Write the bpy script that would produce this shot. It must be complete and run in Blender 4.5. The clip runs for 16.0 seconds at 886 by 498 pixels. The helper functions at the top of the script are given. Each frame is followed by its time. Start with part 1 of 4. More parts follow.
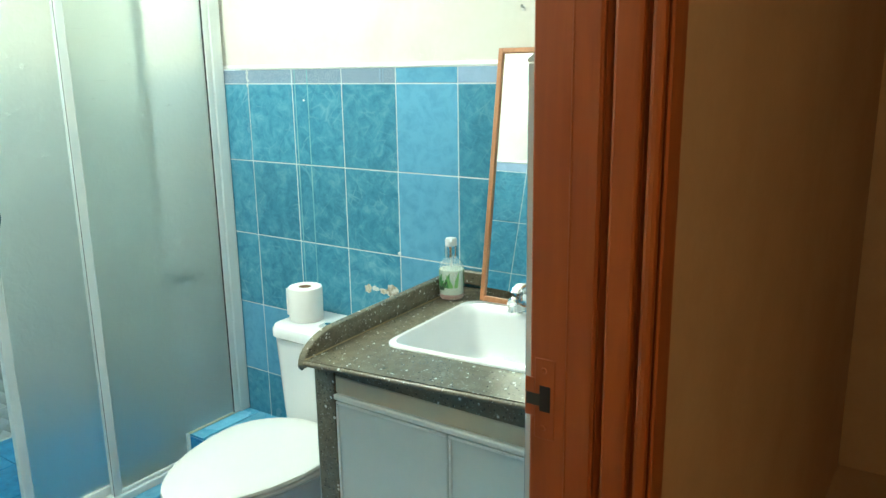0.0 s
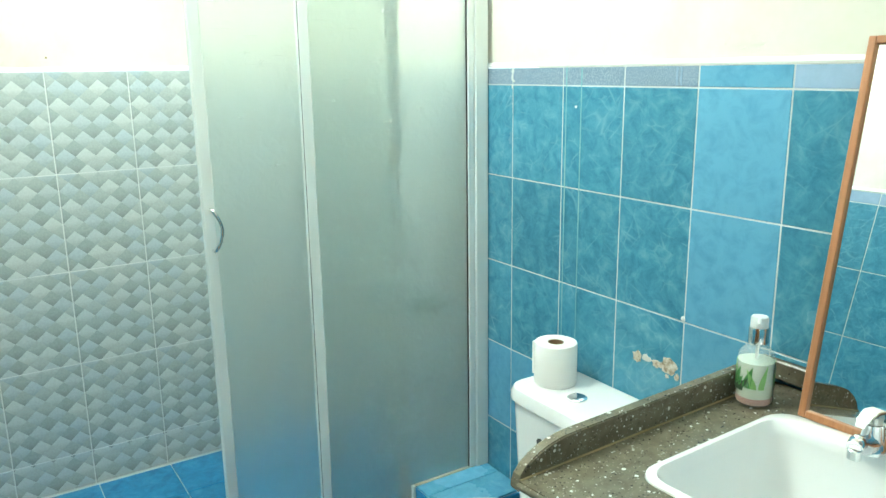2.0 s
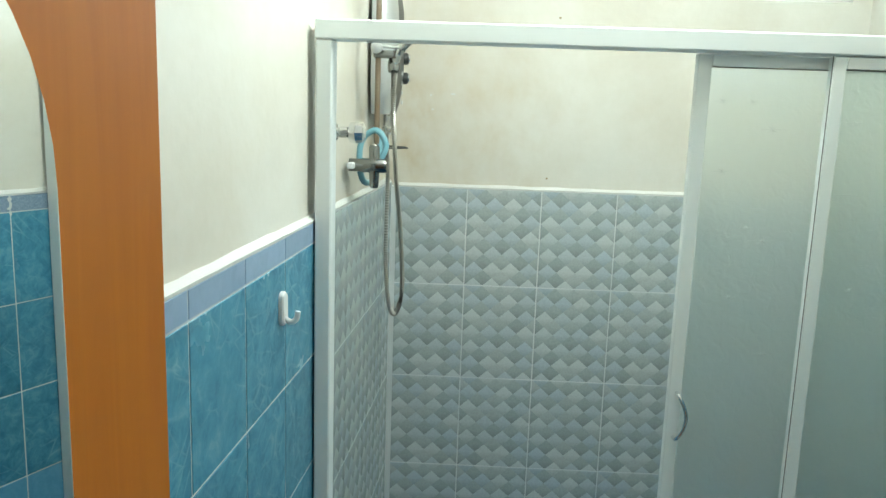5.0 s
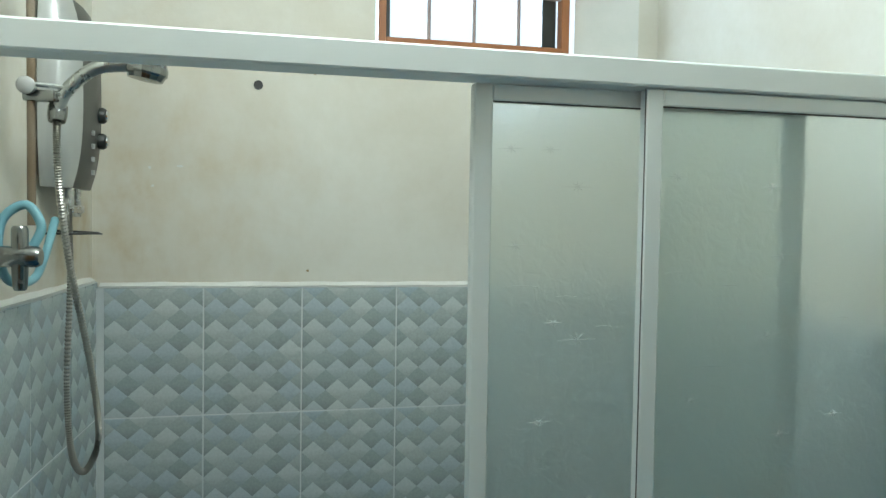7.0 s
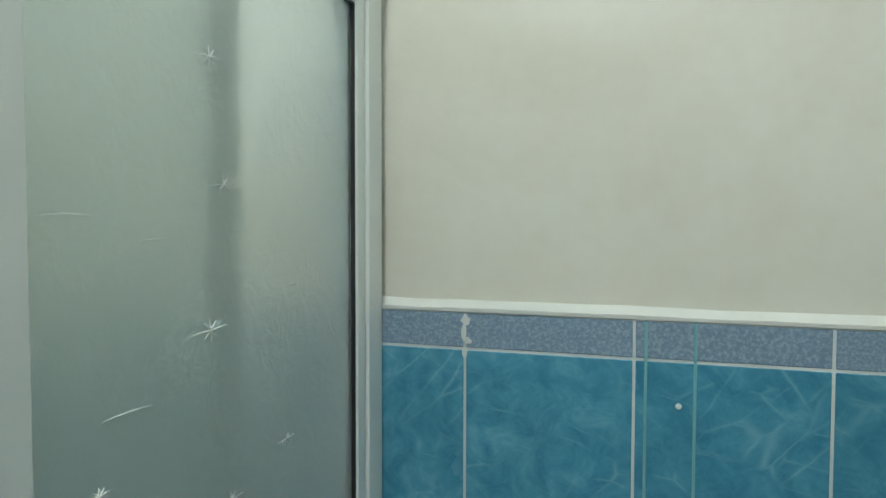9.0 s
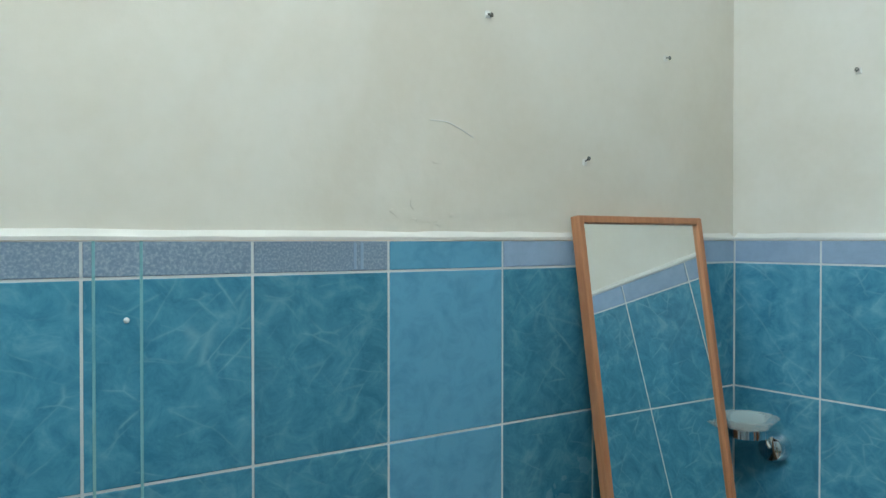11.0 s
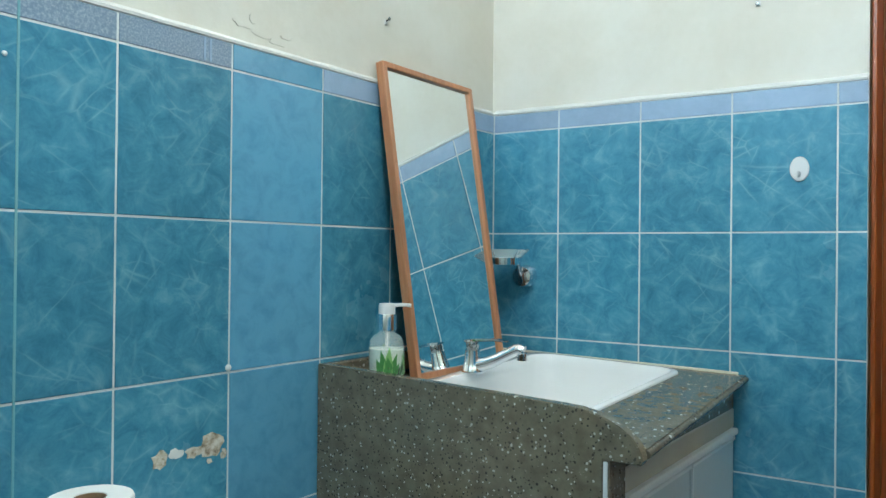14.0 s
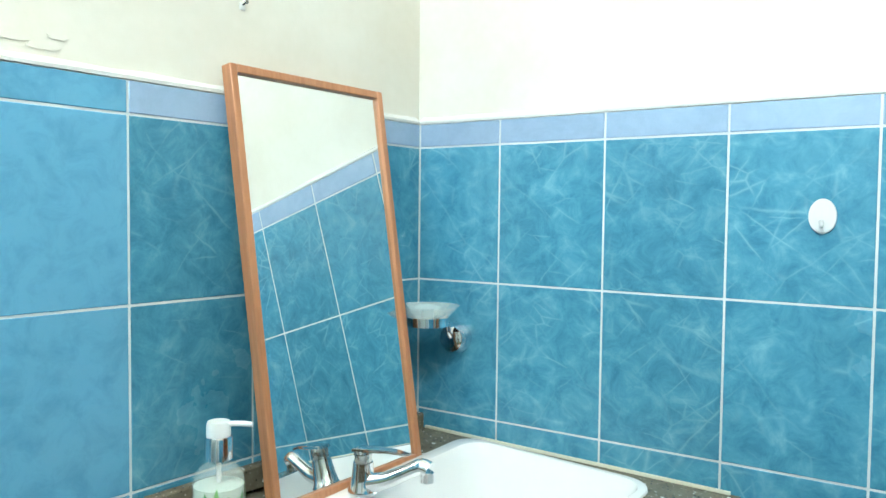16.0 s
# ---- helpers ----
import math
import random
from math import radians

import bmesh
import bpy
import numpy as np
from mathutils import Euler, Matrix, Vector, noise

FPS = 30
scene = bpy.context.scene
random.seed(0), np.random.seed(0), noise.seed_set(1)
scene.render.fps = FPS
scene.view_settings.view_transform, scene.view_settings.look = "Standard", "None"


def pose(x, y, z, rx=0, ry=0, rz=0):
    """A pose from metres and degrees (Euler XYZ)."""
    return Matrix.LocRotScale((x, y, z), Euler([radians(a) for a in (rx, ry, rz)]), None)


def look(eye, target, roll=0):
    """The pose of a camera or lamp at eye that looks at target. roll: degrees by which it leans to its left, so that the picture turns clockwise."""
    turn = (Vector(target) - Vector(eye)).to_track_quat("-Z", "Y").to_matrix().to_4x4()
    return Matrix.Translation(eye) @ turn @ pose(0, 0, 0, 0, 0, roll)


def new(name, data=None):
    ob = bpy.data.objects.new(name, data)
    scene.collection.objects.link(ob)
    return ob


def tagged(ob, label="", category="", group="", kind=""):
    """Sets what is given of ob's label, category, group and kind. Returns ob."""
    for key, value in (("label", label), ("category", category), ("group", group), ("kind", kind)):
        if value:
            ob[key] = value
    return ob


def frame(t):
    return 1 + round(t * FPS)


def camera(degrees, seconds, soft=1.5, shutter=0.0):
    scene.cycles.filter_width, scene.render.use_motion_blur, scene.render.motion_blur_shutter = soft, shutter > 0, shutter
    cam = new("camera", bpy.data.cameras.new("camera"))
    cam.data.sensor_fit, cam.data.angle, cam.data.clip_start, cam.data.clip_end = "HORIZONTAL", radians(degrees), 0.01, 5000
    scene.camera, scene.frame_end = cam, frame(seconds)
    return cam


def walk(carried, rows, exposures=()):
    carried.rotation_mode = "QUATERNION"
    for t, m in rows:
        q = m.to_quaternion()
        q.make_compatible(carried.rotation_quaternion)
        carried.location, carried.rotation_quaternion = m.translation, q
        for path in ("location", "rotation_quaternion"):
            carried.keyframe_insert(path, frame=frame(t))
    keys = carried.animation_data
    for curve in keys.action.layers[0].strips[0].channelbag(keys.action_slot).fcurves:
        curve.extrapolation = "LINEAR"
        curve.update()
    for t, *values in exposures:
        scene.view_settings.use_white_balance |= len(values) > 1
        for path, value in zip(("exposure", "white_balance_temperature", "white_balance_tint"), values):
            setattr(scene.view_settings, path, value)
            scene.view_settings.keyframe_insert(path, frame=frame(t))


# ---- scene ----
cam = camera(60.1, 16.0)
PATH = [
    (0, (0.548, -1.74, 1.399), (-0.557, -0.137, 0.94), -0.9),
    (0.5, (0.481, -1.58, 1.389), (-0.644, 0.011, 0.941), -0.8),
    (1, (0.414, -1.447, 1.397), (-0.817, 0.063, 0.946), -0.6),
    (1.5, (0.327, -1.347, 1.403), (-1.102, -0.026, 0.945), -0.8),
    (2, (0.243, -1.296, 1.404), (-1.394, -0.241, 0.946), -0.8),
    (2.5, (0.179, -1.262, 1.448), (-1.621, -0.525, 0.981), -0.9),
    (3, (0.186, -1.247, 1.488), (-1.721, -0.855, 1.029), -0.5),
    (3.5, (0.201, -1.241, 1.542), (-1.746, -1.18, 1.089), -0.2),
    (4, (0.163, -1.251, 1.613), (-1.782, -1.33, 1.155), 0.7),
    (4.2, (0.129, -1.269, 1.638), (-1.818, -1.348, 1.187), 1.4),
    (6.3, (-0.221, -1.173, 1.658), (-2.217, -1.055, 1.597), 0.6),
    (6.5, (-0.286, -1.153, 1.641), (-2.275, -0.951, 1.595), 0.7),
    (7, (-0.5, -1.089, 1.595), (-2.449, -0.645, 1.52), 0.9),
    (7.5, (-0.699, -1.03, 1.572), (-2.537, -0.244, 1.501), 0.4),
    (8, (-0.85, -0.954, 1.537), (-2.463, 0.227, 1.48), 0.3),
    (8.5, (-1.002, -0.895, 1.517), (-2.216, 0.692, 1.447), -0.3),
    (8.7, (-1.067, -0.881, 1.527), (-2.052, 0.857, 1.425), -0.3),
    (10.8, (-1.328, -0.959, 1.419), (-0.317, 0.766, 1.396), -0.1),
    (11, (-1.354, -0.965, 1.406), (-0.245, 0.699, 1.381), -0.0),
    (11.5, (-1.434, -0.981, 1.356), (-0.046, 0.458, 1.343), -0.1),
    (12, (-1.537, -0.99, 1.33), (0.01, 0.278, 1.32), 0.1),
    (12.5, (-1.587, -1.017, 1.28), (0.007, 0.19, 1.276), 0.4),
    (13, (-1.607, -1.056, 1.225), (-0.002, 0.138, 1.224), 0.6),
    (13.5, (-1.643, -1.059, 1.15), (-0.027, 0.119, 1.156), 0.6),
    (14, (-1.618, -1.031, 1.061), (-0.005, 0.151, 1.071), 0.6),
    (14.5, (-1.574, -0.989, 0.986), (0.04, 0.192, 1.006), 0.7),
    (15, (-1.508, -0.934, 0.994), (0.111, 0.241, 0.989), 0.6),
    (15.5, (-1.389, -0.917, 1.106), (0.213, 0.279, 1.04), 0.6),
    (16, (-1.137, -0.935, 1.235), (0.445, 0.285, 1.143), 0.6),
]
EXPOSURES = [(0, 1.20, 5950, -2), (1.0, 1.22, 5850, -3), (2.0, 1.24, 6000, 0), (3.0, 1.02, 6100, 4), (4.2, 0.72, 6080, 6), (6.3, -0.24, 5800, 7), (8.7, -0.38, 5880, 8), (10.8, -0.08, 5690, 11), (13.0, 0.16, 5590, 11), (14.5, 0.64, 5580, 10), (15.3, 1.01, 5690, 10), (16, 1.10, 5760, 9)]
walk(cam, [(t, look(eye, target, roll)) for t, eye, target, roll in PATH], EXPOSURES)

# ---- world and light ----
world = bpy.data.worlds.new("sky")
scene.world = world
world.use_nodes = True
wn = world.node_tree
sky = wn.nodes.new("ShaderNodeTexSky")
sky.sky_type = "NISHITA"
sky.sun_disc = False
sky.sun_elevation = radians(50)
sky.sun_rotation = radians(60)
wn.nodes["Background"].inputs[1].default_value = 0.12
wn.links.new(sky.outputs[0], wn.nodes["Background"].inputs[0])
sun = new("sun", bpy.data.lights.new("sun", "SUN"))
sun.data.energy, sun.data.angle, sun.data.color = 1.0, radians(12), (1, 0.97, 0.92)
sun.matrix_world = look((6, 4, 8), (0, 0, 0))
day = new("window_daylight", bpy.data.lights.new("window_daylight", "AREA"))
day.data.shape, day.data.size, day.data.size_y = "RECTANGLE", 1.5, 1.3
day.data.energy, day.data.color = 110.0, (0.74, 0.90, 1.0)
day.matrix_world = look((-3.6, -0.55, 2.55), (-1.0, -0.62, 1.75))
bulb = new("ceiling_bulb", bpy.data.lights.new("ceiling_bulb", "POINT"))
bulb.data.energy, bulb.data.color, bulb.data.shadow_soft_size = 36.0, (0.97, 1.0, 0.89), 0.14
bulb.matrix_world = look((-1.40, -0.98, 2.44), (-1.40, -0.98, 0))
# Added lamp that brightens the hall, for light coming from other rooms.
hall_fill = new("hall_fill", bpy.data.lights.new("hall_fill", "POINT"))
hall_fill.data.energy, hall_fill.data.color, hall_fill.data.shadow_soft_size = 10.0, (1.0, 0.82, 0.58), 0.12
hall_fill.matrix_world = look((1.15, -2.35, 2.35), (1.15, -2.35, 0))

# ---- material helpers ----


def material(name, colour, rough=0.5, metal=0.0, coat=0.0):
    m = bpy.data.materials.new(name)
    m.use_nodes = True
    b = m.node_tree.nodes["Principled BSDF"]
    b.inputs["Base Color"].default_value = (*colour, 1)
    b.inputs["Roughness"].default_value = rough
    b.inputs["Metallic"].default_value = metal
    b.inputs["Coat Weight"].default_value = coat
    return m


def node(m, kind, **sets):
    n = m.node_tree.nodes.new(kind)
    for k, v in sets.items():
        n.inputs[k.replace("_", " ")].default_value = v
    return n


def link(m, a, b):
    m.node_tree.links.new(a, b)


def bsdf(m):
    return m.node_tree.nodes["Principled BSDF"]


def coords(m, scale=1.0, shift_by_random=False):
    """Object coordinates, shifted for each object where wanted."""
    c = m.node_tree.nodes.new("ShaderNodeTexCoord")
    mp = m.node_tree.nodes.new("ShaderNodeMapping")
    mp.inputs["Scale"].default_value = (scale,) * 3
    link(m, c.outputs["Object"], mp.inputs["Vector"])
    if shift_by_random:
        info = m.node_tree.nodes.new("ShaderNodeObjectInfo")
        mul = m.node_tree.nodes.new("ShaderNodeVectorMath")
        mul.operation = "SCALE"
        mul.inputs[0].default_value = (7.3, 4.1, 5.7)
        link(m, info.outputs["Random"], mul.inputs["Scale"])
        link(m, mul.outputs[0], mp.inputs["Location"])
    return mp.outputs[0]


def ramp(m, source, *stops):
    r = m.node_tree.nodes.new("ShaderNodeValToRGB")
    e = r.color_ramp.elements
    while len(e) < len(stops):
        e.new(0.5)
    for el, (p, c) in zip(e, stops):
        el.position, el.color = p, (*c, 1) if len(c) == 3 else c
    link(m, source, r.inputs[0])
    return r.outputs[0]


def noise_of(m, vec, scale, detail=4.0, rough=0.55, distortion=0.0):
    n = node(m, "ShaderNodeTexNoise", Scale=scale, Detail=detail, Roughness=rough, Distortion=distortion)
    link(m, vec, n.inputs["Vector"])
    return n.outputs["Fac"]


def mix(m, fac, a, b, mode="MIX"):
    n = m.node_tree.nodes.new("ShaderNodeMix")
    n.data_type, n.blend_type = "RGBA", mode
    for sock, v in ((n.inputs[0], fac), (n.inputs[6], a), (n.inputs[7], b)):
        if isinstance(v, bpy.types.NodeSocket):
            link(m, v, sock)
        elif isinstance(v, (int, float)):
            sock.default_value = v
        else:
            sock.default_value = (*v, 1)
    return n.outputs[2]


def arith(m, op, a, b=0.0):
    n = m.node_tree.nodes.new("ShaderNodeMath")
    n.operation = op
    for sock, v in zip(n.inputs, (a, b)):
        if isinstance(v, bpy.types.NodeSocket):
            link(m, v, sock)
        else:
            sock.default_value = v
    return n.outputs[0]


def bump(m, height, strength=0.2, distance=0.002):
    n = node(m, "ShaderNodeBump", Strength=strength, Distance=distance)
    link(m, height, n.inputs["Height"])
    link(m, n.outputs[0], bsdf(m).inputs["Normal"])
    return n


def marbled_tile(name, base, dark, vein, rough=0.16, veins=0.55):
    """Glazed tile with clouded colour and pale crossing veins, different on every tile."""
    m = material(name, base, rough)
    v = coords(m, 1.0, True)
    cloud = noise_of(m, v, 24.0, 8.0, 0.68, 0.5)
    col = ramp(m, cloud, (0.34, dark), (0.55, base), (0.74, tuple(0.6 * b + 0.4 * v_ for b, v_ in zip(base, vein))))
    warp = node(m, "ShaderNodeTexNoise", Scale=22.0, Detail=3.0)
    link(m, v, warp.inputs["Vector"])
    wv = m.node_tree.nodes.new("ShaderNodeVectorMath")
    wv.operation = "MULTIPLY_ADD"
    wv.inputs[1].default_value = (0.011, 0.011, 0.011)
    link(m, warp.outputs["Color"], wv.inputs[0]), link(m, v, wv.inputs[2])
    lines = []
    for scale, squeeze, tilt in ((5.5, 3.4, 0.85), (6.5, 3.8, -0.75), (12.0, 2.2, 1.3)):
        mp = m.node_tree.nodes.new("ShaderNodeMapping")
        turn = m.node_tree.nodes.new("ShaderNodeMapping")
        turn.inputs["Rotation"].default_value, mp.inputs["Scale"].default_value = (0, tilt, 0), (squeeze, 1, 1)
        mp.inputs["Location"].default_value = (scale * 1.7, 0.37, scale * 0.9)
        link(m, wv.outputs[0], turn.inputs["Vector"]), link(m, turn.outputs[0], mp.inputs["Vector"])
        vo = node(m, "ShaderNodeTexVoronoi", Scale=scale)
        vo.feature = "DISTANCE_TO_EDGE"
        link(m, mp.outputs[0], vo.inputs["Vector"])
        gap = ramp(m, noise_of(m, v, scale * 1.5, 2.0), (0.49, (0, 0, 0)), (0.64, (1, 1, 1)))
        band = ramp(m, vo.outputs["Distance"], (0.0, (0.9, 0.9, 0.9)), (0.012, (0.6, 0.6, 0.6)), (0.03, (0.14, 0.14, 0.14)), (0.08, (0, 0, 0)))
        lines.append(arith(m, "MULTIPLY", band, gap))
    band = arith(m, "MAXIMUM", arith(m, "MAXIMUM", lines[0], lines[1]), lines[2])
    patch = ramp(m, noise_of(m, v, 7.0, 2.0), (0.36, (0.25, 0.25, 0.25)), (0.62, (1, 1, 1)))
    k = arith(m, "MULTIPLY", arith(m, "MULTIPLY", band, patch), veins)
    col = mix(m, k, col, vein)
    info = m.node_tree.nodes.new("ShaderNodeObjectInfo")
    hsv = node(m, "ShaderNodeHueSaturation")
    link(m, arith(m, "ADD", arith(m, "MULTIPLY", info.outputs["Random"], 0.16), 0.92), hsv.inputs["Value"])
    link(m, col, hsv.inputs["Color"])
    link(m, hsv.outputs[0], bsdf(m).inputs["Base Color"])
    link(m, ramp(m, noise_of(m, v, 4.0, 5.0), (0.3, (rough,) * 3), (0.75, (rough + 0.16,) * 3)), bsdf(m).inputs["Roughness"])
    bump(m, noise_of(m, v, 14.0, 2.0), 0.10, 0.002)
    return m


BLUE = marbled_tile("blue_marbled_tile", (0.082, 0.275, 0.395), (0.046, 0.190, 0.295), (0.27, 0.51, 0.60), veins=0.50)
LIGHT_BLUE = marbled_tile("light_blue_tile", (0.13, 0.35, 0.52), (0.10, 0.29, 0.45), (0.16, 0.36, 0.53), veins=0.25)
LILAC = marbled_tile("lilac_border_tile", (0.275, 0.385, 0.53), (0.24, 0.345, 0.48), (0.33, 0.43, 0.565), 0.3, 0.3)
FLOOR_BLUE = marbled_tile("floor_blue_tile", (0.035, 0.22, 0.45), (0.02, 0.15, 0.34), (0.14, 0.36, 0.55), 0.3, 0.4)
LEDGE_BLUE = marbled_tile("ledge_blue_tile", (0.15, 0.42, 0.62), (0.11, 0.34, 0.54), (0.3, 0.55, 0.7), 0.2, 0.3)


def speckled_tile():
    m = material("speckled_border_tile", (0.16, 0.25, 0.36), 0.35)
    v = coords(m, 1.0, True)
    n = noise_of(m, v, 320.0, 2.0)
    link(m, ramp(m, n, (0.38, (0.165, 0.24, 0.33)), (0.52, (0.215, 0.295, 0.39)), (0.68, (0.31, 0.385, 0.465))), bsdf(m).inputs["Base Color"])
    bump(m, n, 0.2, 0.001)
    return m


SPECKLED = speckled_tile()


def diamond_tile():
    """Grey-blue glazed tile printed with rows of embossed-looking diamonds."""
    m = material("diamond_tile", (0.4, 0.45, 0.47), 0.22)
    c = m.node_tree.nodes.new("ShaderNodeTexCoord")
    sep = m.node_tree.nodes.new("ShaderNodeSeparateXYZ")
    link(m, c.outputs["Object"], sep.inputs[0])
    u = arith(m, "DIVIDE", sep.outputs["X"], 0.0625)
    w = arith(m, "DIVIDE", sep.outputs["Z"], 0.055)
    s, d = arith(m, "ADD", u, w), arith(m, "SUBTRACT", w, u)
    a, b = arith(m, "FLOOR", s), arith(m, "FLOOR", d)
    light_row = arith(m, "MODULO", arith(m, "ADD", arith(m, "ADD", a, b), 200.0), 2.0)
    comb = m.node_tree.nodes.new("ShaderNodeCombineXYZ")
    link(m, a, comb.inputs[0]), link(m, b, comb.inputs[1])
    white = m.node_tree.nodes.new("ShaderNodeTexWhiteNoise")
    link(m, comb.outputs[0], white.inputs["Vector"])
    dark = ramp(m, white.outputs["Value"], (0.0, (0.345, 0.395, 0.39)), (0.5, (0.405, 0.455, 0.447)), (1.0, (0.45, 0.495, 0.488)))
    light = ramp(m, white.outputs["Value"], (0.0, (0.45, 0.53, 0.575)), (0.35, (0.475, 0.54, 0.555)), (0.6, (0.505, 0.565, 0.56)), (1.0, (0.55, 0.60, 0.585)))
    col = mix(m, light_row, dark, light)
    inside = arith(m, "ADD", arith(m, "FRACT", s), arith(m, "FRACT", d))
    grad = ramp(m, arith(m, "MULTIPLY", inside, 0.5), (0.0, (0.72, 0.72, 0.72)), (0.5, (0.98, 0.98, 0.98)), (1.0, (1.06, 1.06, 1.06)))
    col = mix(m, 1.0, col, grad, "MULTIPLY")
    fine = noise_of(m, coords(m, 1.0, True), 160.0, 3.0)
    col = mix(m, 0.14, col, ramp(m, fine, (0.3, (0.2, 0.22, 0.22)), (0.7, (0.75, 0.78, 0.78))), "OVERLAY")
    link(m, col, bsdf(m).inputs["Base Color"])
    bump(m, inside, 0.25, 0.0012)
    return m


DIAMOND = diamond_tile()


def painted_wall(name, colour, patch_colour, rough=0.7):
    m = material(name, colour, rough)
    v = coords(m)
    big = noise_of(m, v, 2.2, 5.0, 0.6, 0.3)
    col = ramp(m, big, (0.40, colour), (0.62, patch_colour))
    fine = noise_of(m, v, 60.0, 4.0)
    col = mix(m, 0.10, col, ramp(m, fine, (0.3, (0.4, 0.4, 0.4)), (0.7, (0.6, 0.6, 0.6))), "OVERLAY")
    link(m, col, bsdf(m).inputs["Base Color"])
    bump(m, arith(m, "ADD", arith(m, "MULTIPLY", noise_of(m, v, 24.0, 5.0), 0.7), arith(m, "MULTIPLY", fine, 0.3)), 0.22, 0.004)
    return m


PAINT = painted_wall("cream_wall_paint", (0.655, 0.645, 0.58), (0.60, 0.575, 0.495))


def stained_wall():
    """The same cream paint with rusty water marks round the shower fittings."""
    m = painted_wall("water_stained_wall_paint", (0.655, 0.645, 0.58), (0.60, 0.575, 0.495))
    v = coords(m)
    old = bsdf(m).inputs["Base Color"].links[0].from_socket
    c = m.node_tree.nodes.new("ShaderNodeTexCoord")
    dist = m.node_tree.nodes.new("ShaderNodeVectorMath")
    dist.operation = "DISTANCE"
    dist.inputs[1].default_value = (-2.40, -1.49, 1.62)
    link(m, c.outputs["Object"], dist.inputs[0])
    wide = arith(m, "ADD", dist.outputs["Value"], arith(m, "MULTIPLY", noise_of(m, v, 7.0, 5.0, 0.65, 0.4), 0.75))
    k = ramp(m, wide, (0.36, (0.95, 0.95, 0.95)), (0.62, (0.38, 0.38, 0.38)), (0.95, (0, 0, 0)))
    streak = m.node_tree.nodes.new("ShaderNodeMapping")
    streak.inputs["Scale"].default_value = (1, 1, 0.6)
    link(m, v, streak.inputs["Vector"])
    runs = ramp(m, noise_of(m, streak.outputs[0], 16.0, 4.0), (0.40, (0.35, 0.35, 0.35)), (0.66, (1, 1, 1)))
    col = mix(m, arith(m, "MULTIPLY", k, arith(m, "MULTIPLY", runs, 0.8)), old, (0.47, 0.35, 0.16))
    link(m, col, bsdf(m).inputs["Base Color"])
    return m


STAINED = stained_wall()
CEILING = painted_wall("white_ceiling_paint", (0.80, 0.80, 0.76), (0.77, 0.77, 0.74))
HALL = painted_wall("tan_hall_paint", (0.50, 0.33, 0.17), (0.46, 0.29, 0.14))
GROUT = painted_wall("white_grout", (0.64, 0.67, 0.66), (0.50, 0.56, 0.57), 0.8)
LIP = painted_wall("white_plaster_edge", (0.67, 0.68, 0.65), (0.61, 0.63, 0.60))


def wood(name, base, dark, rough=0.35, scale=1.0):
    m = material(name, base, rough)
    c = m.node_tree.nodes.new("ShaderNodeTexCoord")
    mp = m.node_tree.nodes.new("ShaderNodeMapping")
    mp.inputs["Scale"].default_value = (30 * scale, 30 * scale, 2.2 * scale)
    link(m, c.outputs["Object"], mp.inputs[0])
    n = noise_of(m, mp.outputs[0], 1.6, 6.0, 0.6, 0.8)
    link(m, ramp(m, n, (0.28, dark), (0.72, base)), bsdf(m).inputs["Base Color"])
    bump(m, n, 0.15, 0.002)
    return m


JAMB_WOOD = wood("stained_orange_wood", (0.35, 0.088, 0.014), (0.255, 0.058, 0.010))
LEAF_WOOD = wood("orange_door_wood", (0.53, 0.172, 0.007), (0.46, 0.138, 0.005), 0.55)
FRAME_WOOD = wood("copper_brown_frame_wood", (0.50, 0.235, 0.11), (0.36, 0.15, 0.065), 0.38, 2.0)
WINDOW_WOOD = wood("window_frame_wood", (0.36, 0.15, 0.055), (0.28, 0.10, 0.035))


def terrazzo():
    """Dark grey-brown stone mix with pale and black chips."""
    m = material("terrazzo", (0.10, 0.095, 0.08), 0.22)
    v = coords(m)
    warp = node(m, "ShaderNodeTexNoise", Scale=60.0, Detail=2.0)
    link(m, v, warp.inputs["Vector"])
    vm = m.node_tree.nodes.new("ShaderNodeVectorMath")
    vm.operation = "MULTIPLY_ADD"
    vm.inputs[1].default_value = (0.003,) * 3
    link(m, warp.outputs["Color"], vm.inputs[0]), link(m, v, vm.inputs[2])
    base = ramp(m, noise_of(m, v, 40.0, 4.0), (0.3, (0.112, 0.102, 0.073)), (0.7, (0.188, 0.170, 0.118)))
    for scale, keep, tint in ((190.0, 0.10, (0.44, 0.43, 0.38)), (210.0, 0.24, (0.045, 0.043, 0.036)), (115.0, 0.11, (0.66, 0.65, 0.60)), (320.0, 0.20, (0.30, 0.275, 0.22))):
        vo = node(m, "ShaderNodeTexVoronoi", Scale=scale)
        link(m, vm.outputs[0], vo.inputs["Vector"])
        sepc = m.node_tree.nodes.new("ShaderNodeSeparateColor")
        link(m, vo.outputs["Color"], sepc.inputs[0])
        size = arith(m, "MULTIPLY", sepc.outputs["Green"], 0.34)
        hit = arith(m, "MULTIPLY", arith(m, "LESS_THAN", vo.outputs["Distance"], arith(m, "ADD", size, 0.10)), arith(m, "LESS_THAN", sepc.outputs["Red"], keep))
        base = mix(m, hit, base, tint)
    link(m, base, bsdf(m).inputs["Base Color"])
    return m


TERRAZZO = terrazzo()


